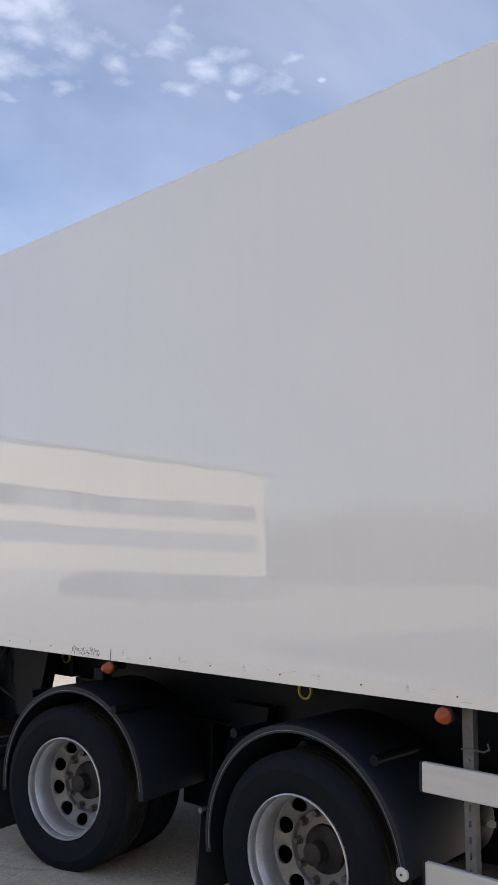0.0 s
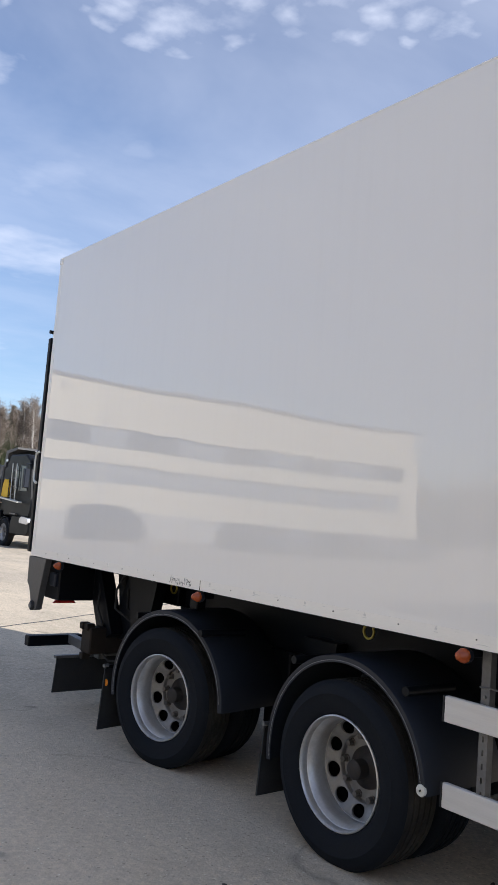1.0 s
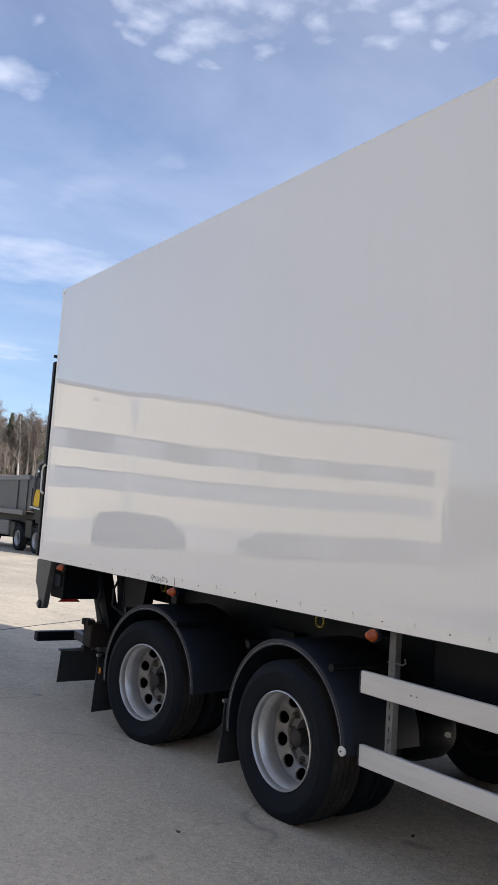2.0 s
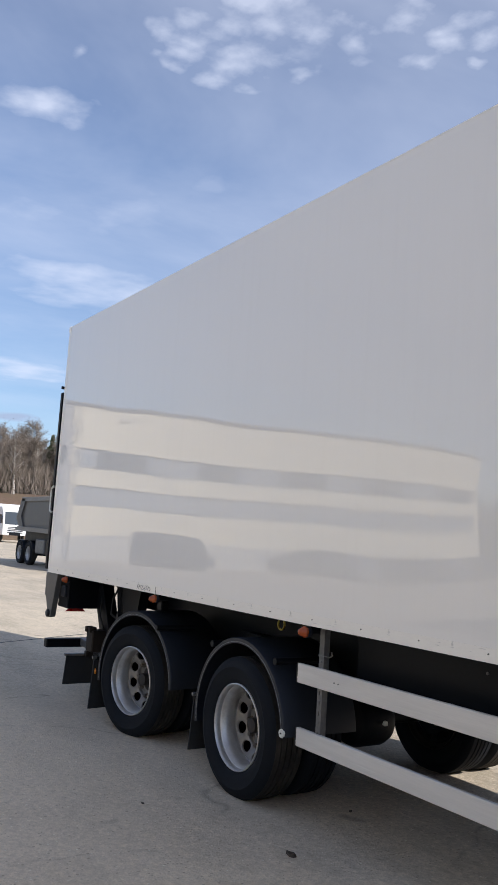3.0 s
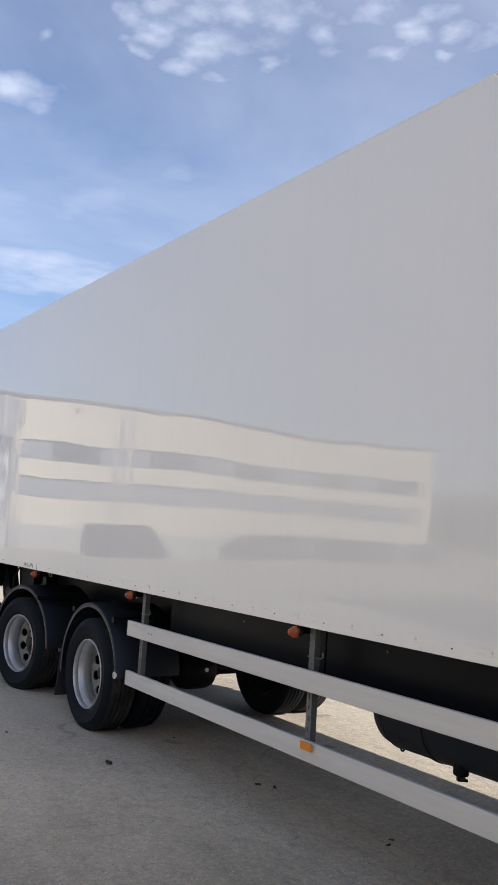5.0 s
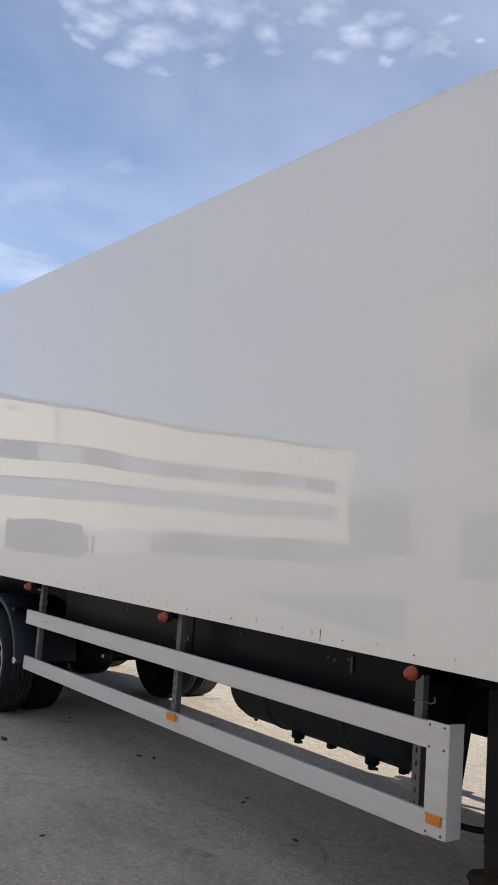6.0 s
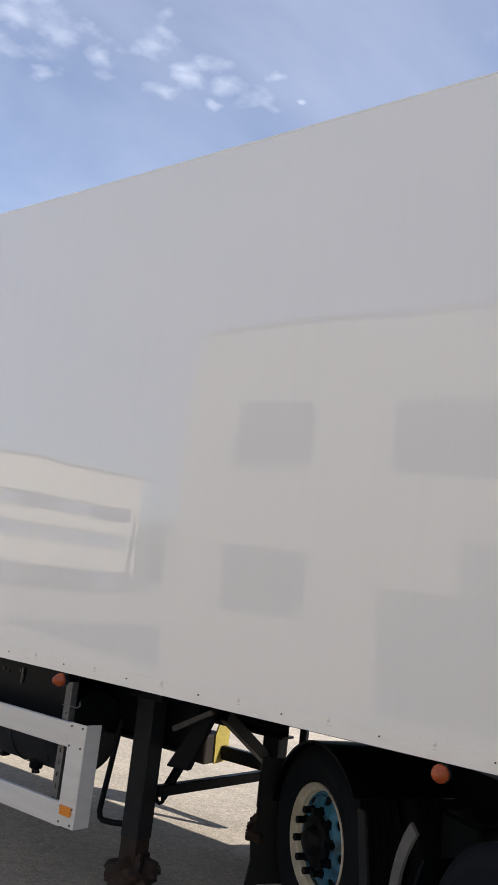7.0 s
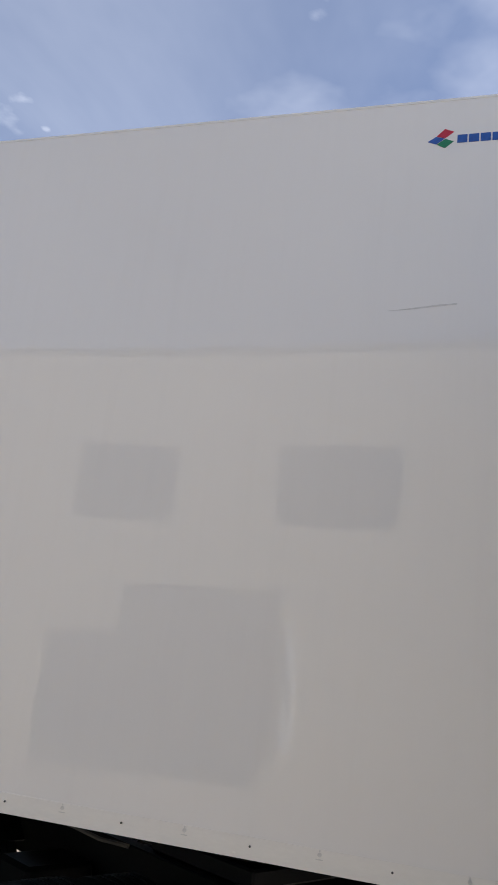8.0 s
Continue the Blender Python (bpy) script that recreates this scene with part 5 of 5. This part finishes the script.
def tipper_truck():
    """Dark four-axle tipper standing beyond the trailer's rear."""
    y0, w = 8.62, 2.5
    truck = thing("tipper_truck", "dark grey tipper truck with a muddy steel body on the yard", "truck", (-25.0, y0, 0))
    part("frame_rail", box(-4.9, 3.6, 0.75, 0.85, 0.75, 1.05, 0.01), CHASSIS, truck)
    part("frame_rail", box(-4.9, 3.6, 1.65, 1.75, 0.75, 1.05, 0.01), CHASSIS, truck)
    for x in (-4.3, -2.95, 0.35, 2.35):
        truck_wheel(truck, (x, 0.0, 0.5))
        truck_wheel(truck, (x, w, 0.5), True)
        part("axle", rod((x, 0.25, 0.5), (x, w - 0.25, 0.5), 0.08, 12), CHASSIS, truck, "", True)
        part("mudguard", lathe([(0.58, 0.0), (0.60, 0.0), (0.60, 0.5), (0.58, 0.5)], 20, 20, 160, closed=True), PLASTIC, truck, "", True).location = (x, 0, 0.5)
    # body with sloping ends and pressed ribs
    part("subframe", box(-4.95, 3.4, 0.42, 2.08, 0.95, 1.56, 0.02), CHASSIS, truck, "black subframe")
    side = [(-4.6, 1.62), (1.45, 1.62), (1.6, 3.05), (-4.55, 3.0), (-5.25, 2.2), (-5.2, 2.05)]
    body = part("tipper_body", prism(side, "y", 0.05, 2.45, bevel=0.05), TRUCKGREY, truck, "grey steel tipping body")
    part("top_rail", box(-4.55, 1.2, -0.03, 0.10, 2.90, 3.10, 0.02), TIPPERRIM, body)
    part("sill", prism([(-5.1, 1.52), (1.0, 1.46), (1.0, 1.66), (-4.6, 1.72)], "y", -0.12, 0.05, bevel=0.01), TIPPERRIM, body, "pale dusty sill")
    part("tail_frame", prism([(-4.55, 1.62), (-5.2, 2.1), (-4.55, 3.04), (-3.95, 3.04), (-4.45, 2.2), (-3.95, 1.62)], "y", -0.03, 0.05, bevel=0.012), TRUCKGREY, body)
    for x in (-0.2, 0.9):
        part("rib", prism([(x - 0.07, 1.66), (x + 0.07, 1.66), (x + 0.07, 2.97), (x - 0.07, 2.97)], "y", 0.0, 0.05, bevel=0.012), TRUCKGREY, body)
    part("canopy", prism([(1.5, 3.0), (1.65, 3.62), (2.75, 3.74), (2.75, 3.66), (1.85, 3.5), (1.7, 3.0)], "y", 0.1, 2.4), TRUCKGREY, body)
    part("plain_bar", box(1.72, 1.92, 0.085, 0.098, 3.2, 3.28), LENS, body, "bright reflective strip")
    part("tank", box(-2.1, -0.9, 0.02, 0.7, 0.55, 1.2, 0.06, segments=2), POST, truck, "grey metal side tank")
    part("side_box", box(-0.8, -0.2, 0.06, 0.7, 0.5, 1.15, 0.04), TRUCKBLACK, truck)
    part("side_box", box(0.98, 1.72, 0.06, 0.7, 0.55, 1.3, 0.04), TRUCKBLACK, truck)
    # cab
    prof = [(2.1, 1.15), (4.5, 1.15), (4.62, 1.4), (4.58, 1.8), (4.25, 3.2), (3.8, 3.45), (2.35, 3.45), (2.1, 3.1)]
    cab = part("cab", prism(prof, "y", 0.02, 2.48, bevel=0.05), TRUCKBLACK, truck, "dark cab with tall windscreen")
    part("windscreen", prism([(4.58, 1.95), (4.27, 3.18), (4.29, 3.19), (4.605, 1.96)], "y", 0.12, 2.38), GLAREGLASS, cab, "windscreen with pale glare painted into the glass")
    part("wiper", beam((4.625, 0.4, 1.99), (4.50, 1.1, 2.42), 0.03, 0.02), PLASTIC, cab)
    part("side_window", prism([(3.42, 2.1), (4.2, 2.1), (3.95, 3.0), (3.42, 3.05)], "y", 0.0, 0.018), PANE, cab)
    part("rear_window", box(2.95, 3.3, 0.0, 0.018, 2.15, 3.0), PANE, cab)
    part("bumper", prism([(3.0, 0.5), (4.5, 0.5), (4.7, 0.65), (4.7, 1.1), (4.55, 1.17), (3.1, 1.17), (2.95, 0.9)], "y", -0.02, 2.52, bevel=0.03), TRUCKBLACK, truck, "black bumper")
    part("bumper_trim", box(4.70, 4.72, 0.2, 2.3, 0.74, 0.84, 0.008), CHROME, truck, "bright trim strip")
    part("grille", box(4.55, 4.63, 0.16, 2.34, 1.25, 1.88, 0.02), PLASTIC, cab)
    for k in range(4):
        part("grille_bar", box(4.62, 4.66, 0.18, 2.32, 1.30 + 0.15 * k, 1.37 + 0.15 * k, 0.012), CHROME, cab, "bright grille bar")
    for y in (0.16, 2.34):
        part("headlight", prism([(3.92, 0.93), (4.6, 0.90), (4.725, 1.0), (4.70, 1.12), (4.1, 1.18), (3.96, 1.10)], "y", y - 0.24 if y < 1 else y + 0.02, y - 0.02 if y < 1 else y + 0.24, bevel=0.02), LENS, truck, "clear headlight")
        out = -0.42 if y < 1 else 0.22
        part("mirror", box(4.3, 4.5, y + out, y + out + 0.2, 2.2, 2.9, 0.03), PLASTIC, cab)
        part("mirror_arm", pipe([(4.2, y, 3.1), (4.35, y + out + 0.1, 3.08), (4.4, y + out + 0.1, 2.9)], 0.02, 6), PLASTIC, cab)
    part("visor", prism([(4.15, 3.22), (4.6, 3.12), (4.61, 3.18), (4.15, 3.36)], "y", 0.1, 2.4), TRUCKBLACK, cab)
    part("roof_bar", rod((3.9, 0.3, 3.56), (3.9, 2.2, 3.56), 0.025, 8), STEEL, cab)
    for y in (0.45, 0.85, 1.7, 2.05):
        horn = part("roof_lamp", lathe([(0.0, -0.05), (0.09, -0.05), (0.10, 0.0), (0.05, 0.12), (0.0, 0.12)], 16), CHROME, cab, "", True)
        horn.matrix_local = pose(3.9, y, 3.58, 0, 0, 90)
    part("beacon", lathe([(0.0, -0.02), (0.07, -0.02), (0.065, 0.1), (0.03, 0.14), (0.0, 0.14)], 14), RED, cab, "", True).matrix_local = pose(4.0, 1.3, 3.5, -90, 0, 0)
    # ladder of pale rails by the door, and the sloping step below it
    for x in (2.95, 3.36):
        part("ladder_rail", beam((x, -0.09, 1.72), (x - 0.05, -0.09, 3.1), 0.03, 0.04), PALE, cab)
    for k in range(4):
        z = 1.95 + 0.3 * k
        part("rung", beam((2.94, -0.09, z), (3.35, -0.09, z), 0.025, 0.03), STEEL, cab)
    part("step", beam((1.97, -0.12, 1.81), (3.94, -0.12, 1.67), 0.18, 0.05), PALE, cab)
    part("guard_rail", pipe([(2.0, -0.16, 1.85), (2.0, -0.16, 2.55), (2.9, -0.16, 2.5), (2.9, -0.16, 1.8)], 0.02, 6), PLASTIC, cab)
    part("low_step", box(2.9, 3.5, -0.06, 0.02, 1.2, 1.26, 0.01), STEEL, cab)
    part("filter_box", box(1.65, 2.1, 0.1, 0.7, 1.3, 3.0, 0.04), TRUCKBLACK, truck)
    part("hung_jacket", prism([(2.02, 1.86), (2.3, 1.83), (2.62, 1.82), (2.70, 2.25), (2.55, 2.5), (2.25, 2.52), (2.1, 2.3)], "y", -0.10, 0.0, bevel=0.025), HIVIS, truck, "yellow high-visibility cloth")


tipper_truck()


def white_truck():
    truck = thing("box_truck", "white box truck with dark lettering parked before a wood", "truck", (-72.3, 19.1, 0), 3)
    part("frame_rail", box(-9.0, 2.4, 0.7, 1.8, 0.7, 1.0, 0.01), CHASSIS, truck)
    body = part("box_body", box(-9.0, -0.2, 0.0, 2.5, 1.05, 3.75, 0.03), TRUCKWHITE, truck)
    for k, x in enumerate((-6.0, -5.2, -4.4, -3.6, -2.8, -2.0)):
        part("plain_bar", prism([(x, 2.0), (x + 0.5, 2.0), (x + 0.62, 3.0), (x + 0.12, 3.0)], "y", -0.012, -0.002), DARK, body)
    prof = [(0.0, 0.75), (2.35, 0.7), (2.42, 1.6), (2.15, 3.0), (1.7, 3.45), (0.0, 3.5)]
    cab = part("cab", prism(prof, "y", 0.02, 2.48, bevel=0.06), TRUCKWHITE, truck)
    part("windscreen", prism([(2.405, 1.75), (2.15, 2.95), (2.17, 2.96), (2.43, 1.76)], "y", 0.2, 2.3), PANE, cab)
    part("side_window", prism([(1.0, 1.85), (2.15, 1.85), (1.95, 2.65), (1.0, 2.7)], "y", 0.0, 0.016), PANE, cab)
    for k in range(4):
        part("grille_slot", box(2.40, 2.43, 0.5, 2.0, 0.95 + 0.17 * k, 1.03 + 0.17 * k), PLASTIC, cab)
    part("mirror", box(1.95, 2.15, -0.35, -0.1, 1.8, 2.5, 0.03), PLASTIC, cab)
    for x in (-7.6, -6.3, 1.2):
        truck_wheel(truck, (x, 0.05, 0.5))
        truck_wheel(truck, (x, 2.45, 0.5), True)
    part("side_skirt", box(-5.3, -0.4, 0.04, 0.09, 0.45, 0.95, 0.01), PLASTIC, truck)


white_truck()

# ---- the wood beyond the yard ----
SOIL = material("brown_bank", (0.13, 0.085, 0.055), 0.95, dirt=(0.16, 0.13, 0.07), dirty=0.6, grain=3, patch=0.25, bump=0.05, vary=0.25)
BARK = material("grey_bark", (0.16, 0.135, 0.11), 0.9, dirty=0.4, grain=6, patch=1, vary=0.25)
BIRCH = material("birch_bark", (0.52, 0.48, 0.43), 0.8, dirt=(0.10, 0.09, 0.08), dirty=0.6, grain=4, patch=2.5, vary=0.2)
TWIG = material("bare_twigs", (0.19, 0.155, 0.125), 0.9, dirty=0.2, grain=2, patch=0.4, vary=0.25)
NEEDLE = material("spruce_needles", (0.055, 0.070, 0.030), 0.85, dirt=(0.05, 0.05, 0.02), dirty=0.5, grain=3, patch=0.6, vary=0.35)


def make_bank():
    bm = bmesh.new()
    ys = [-10 + 3.0 * k for k in range(45)]
    profile = [(-82, 0.0), (-86, 1.6), (-89, 3.6), (-92, 5.0), (-97, 5.8), (-140, 6.2), (-200, 7.0)]
    rows = [[bm.verts.new((x + 1.2 * noise.noise((x * 0.2, y * 0.15, 0)), y, (z + 0.8 * noise.noise((x * 0.3, y * 0.2, 3.0)) if z else -0.05))) for y in ys] for x, z in profile]
    for u, v in zip(rows, rows[1:]):
        for k in range(len(ys) - 1):
            bm.faces.new((u[k], u[k + 1], v[k + 1], v[k]))
    tagged(part("embankment", bm, SOIL, None, "", True), "brown earth bank below the wood", "embankment", kind="structure")


make_bank()


def spike(bm, a, b, r):
    """A thin three-sided twig."""
    along = (b - a).normalized()
    side = along.orthogonal().normalized()
    up = along.cross(side)
    ring = [bm.verts.new(a + r * (math.cos(t) * side + math.sin(t) * up)) for t in (0, 2.1, 4.2)]
    tip = bm.verts.new(b)
    for k in range(3):
        bm.faces.new((ring[k], ring[(k + 1) % 3], tip))


def bare_tree(seed, height, name, label, bark):
    rng = random.Random(seed)
    tree = thing(name, label, "tree", group="trees of the wood")
    trunk, crown = bmesh.new(), bmesh.new()
    bend = Vector((rng.uniform(-0.5, 0.5), rng.uniform(-0.5, 0.5), 0))
    spine = [Vector((0, 0, -0.3)) + bend * (f * f) + Vector((rng.uniform(-0.08, 0.08), rng.uniform(-0.08, 0.08), f * height * 0.93)) for f in (0, 0.25, 0.5, 0.75, 1)]
    for k, (a, b) in enumerate(zip(spine, spine[1:])):
        rod(a, b, 0.17 * (1 - 0.2 * k), 7, 0.17 * (1 - 0.2 * (k + 1)) + 0.01, bm=trunk)
    for n in range(int(height * 4.0)):
        f = rng.uniform(0.22, 0.99)
        k = min(3, int(f * 4))
        root = spine[k].lerp(spine[k + 1], f * 4 - k)
        turn, reach = rng.uniform(0, 2 * math.pi), height * 0.26 * (1.1 - f * 0.75) * rng.uniform(0.6, 1.15)
        tip = root + Vector((math.cos(turn) * reach * 0.75, math.sin(turn) * reach * 0.75, reach * rng.uniform(0.55, 1.0)))
        rod(root, tip, 0.045 * (1.2 - f), 4, 0.012, bm=trunk)
        for m in range(9):
            g = rng.uniform(0.25, 1.0)
            a = root.lerp(tip, g)
            b = a + Vector((rng.uniform(-1, 1), rng.uniform(-1, 1), rng.uniform(-0.1, 1.1))).normalized() * rng.uniform(0.5, 1.2)
            spike(crown, a, b, 0.022)
            for q in range(3):
                c = a.lerp(b, rng.uniform(0.3, 1))
                spike(crown, c, c + Vector((rng.uniform(-1, 1), rng.uniform(-1, 1), rng.uniform(-0.4, 0.9))).normalized() * rng.uniform(0.25, 0.7), 0.014)
    part("trunk", trunk, bark, tree)
    part("crown", crown, TWIG, tree)
    return tree


def spruce(seed, height):
    rng = random.Random(seed)
    tree = thing("spruce", "dark green spruce with uneven boughs in the wood", "tree", group="trees of the wood")
    part("trunk", rod((0, 0, -0.3), (0, 0, height), 0.16, 8, 0.02), BARK, tree)
    bm = bmesh.new()
    z = height * 0.08
    while z < height * 0.985:
        f = z / height
        reach = (1 - f) ** 0.85 * height * 0.21 + 0.12
        for k in range(rng.randint(6, 8)):
            turn = rng.uniform(0, 2 * math.pi)
            r = reach * rng.uniform(0.65, 1.1)
            out = Vector((math.cos(turn), math.sin(turn), 0))
            side = Vector((-out.y, out.x, 0))
            root, mid, tip = Vector((0, 0, z)), out * r * 0.6 + Vector((0, 0, z - r * 0.18)), out * r + Vector((0, 0, z - r * 0.22 + 0.08))
            for m in range(7):
                g = (m + rng.random()) / 7
                base = root.lerp(mid, g * 1.6) if g < 0.6 else mid.lerp(tip, (g - 0.6) * 2.5)
                for s in (-1, 1):
                    end = base + (side * s * rng.uniform(0.5, 1.0) + out * 0.6 + Vector((0, 0, rng.uniform(-0.7, -0.1)))) * (0.16 + 0.24 * r * (1 - g))
                    spike(bm, base, end, 0.075)
            spike(bm, root, tip, 0.07)
        z += 0.16 + 0.22 * (1 - f)
    part("crown", bm, NEEDLE, tree)
    return tree


def make_wood():
    rng = random.Random(21)
    models = [bare_tree(1, 11.0, "bare_birch", "bare birch with pale trunk in the wood", BIRCH), bare_tree(2, 9.5, "bare_birch", "bare birch with pale trunk in the wood", BIRCH),
              bare_tree(3, 10.0, "bare_tree", "bare grey-brown deciduous tree in the wood", BARK), bare_tree(4, 8.0, "bare_tree", "bare grey-brown deciduous tree in the wood", BARK),
              spruce(5, 11.0), spruce(6, 9.0)]
    first = set()
    spots = []
    # on the bank, where it shows beside the trailer's rear
    for k in range(240):
        spots.append((rng.uniform(-125, -95), rng.uniform(25, 52), 5.9))
    # far side of the yard behind the walk
    for k in range(80):
        spots.append((-75 + 1.35 * k + rng.uniform(-1.5, 1.5), rng.uniform(-118, -100), 0.0))
    for k, (x, y, z) in enumerate(spots):
        n = rng.choices(range(6), (5, 5, 5, 6, 0.35, 0.7))[0]
        m = pose(x, y, z, 0, 0, rng.uniform(0, 360))
        size = rng.uniform(0.8, 1.05) * (1.3 if z == 0 else 0.92)
        if n not in first:
            first.add(n)
            models[n].matrix_world = m
            models[n].scale = (size, size, size)
        else:
            models[n].scale, was = (size, size, size), tuple(models[n].scale)
            copy_thing(models[n], m)
            models[n].scale = was


make_wood()


def make_undergrowth():
    """Dense scrub below the trees on the bank."""
    rng = random.Random(77)
    brown, green = bmesh.new(), bmesh.new()
    for k in range(30000):
        x, y = rng.uniform(-128, -96), rng.uniform(22, 54)
        a = Vector((x, y, 5.4 + rng.uniform(0, 3.4)))
        b = a + Vector((rng.uniform(-1.3, 1.3), rng.uniform(-1.3, 1.3), rng.uniform(0.6, 3.0)))
        spike(green if noise.noise((x * 0.12, y * 0.12, 4.0)) > -0.02 else brown, a, b, rng.uniform(0.02, 0.075))
    # the dense edge of the wood across the yard
    for k in range(3500):
        x, y = rng.uniform(-105, 20), rng.uniform(-125, -108)
        a = Vector((x, y, rng.uniform(0, 5)))
        b = a + Vector((rng.uniform(-1.2, 1.2), rng.uniform(-1.2, 1.2), rng.uniform(4, 9.5)))
        spike(green if noise.noise((x * 0.08, y * 0.08, 2.0)) > 0.0 else brown, a, b, rng.uniform(0.2, 0.55))
    scrub = thing("undergrowth", "dense brown and olive scrub below the bare trees", "undergrowth", kind="stuff")
    part("brown_scrub", brown, TWIG, scrub)
    part("green_scrub", green, NEEDLE, scrub)


make_undergrowth()


# ---- small things lying on the asphalt ----
def dead_leaf(seed):
    rng = random.Random(seed)
    leaf = bmesh.new()
    ring = [(math.cos(a) * 0.045 * rng.uniform(0.7, 1.1), math.sin(a) * 0.026 * rng.uniform(0.7, 1.1)) for a in (2 * math.pi * k / 10 for k in range(10))]
    low = [leaf.verts.new((x, y, 0.001)) for x, y in ring]
    top = [leaf.verts.new((x * 0.9, y * 0.9, 0.006 + 0.012 * rng.random() + 4.0 * x * x)) for x, y in ring]
    mid = leaf.verts.new((0, 0, 0.006))
    leaf.faces.new(low[::-1])
    for k in range(10):
        j = (k + 1) % 10
        leaf.faces.new((low[k], low[j], top[j], top[k]))
        leaf.faces.new((top[k], top[j], mid))
    return leaf


def make_litter():
    dry = material("dry_leaf", (0.05, 0.038, 0.028), 0.85, dirty=0.3, grain=80, patch=20)
    rng = random.Random(31)
    first = tagged(part("dead_leaf", dead_leaf(3), dry, None), "dark curled dead leaf on the asphalt", "leaf", group="leaves on the asphalt")
    first.location = (5.226, -0.212, 0)
    places = [(7.305, 0.682), (7.36, 0.60), (7.277, -0.841), (6.1, 0.55), (6.2, 0.62), (8.05, 0.45), (4.1, -0.62)]
    places += [(rng.uniform(2, 9), rng.uniform(-1.5, 1.6)) for _ in range(2)]
    for x, y in places:
        copy_thing(first, pose(x, y, 0, 0, 0, rng.uniform(0, 360))).scale = (rng.uniform(0.35, 0.75),) * 3


make_litter()
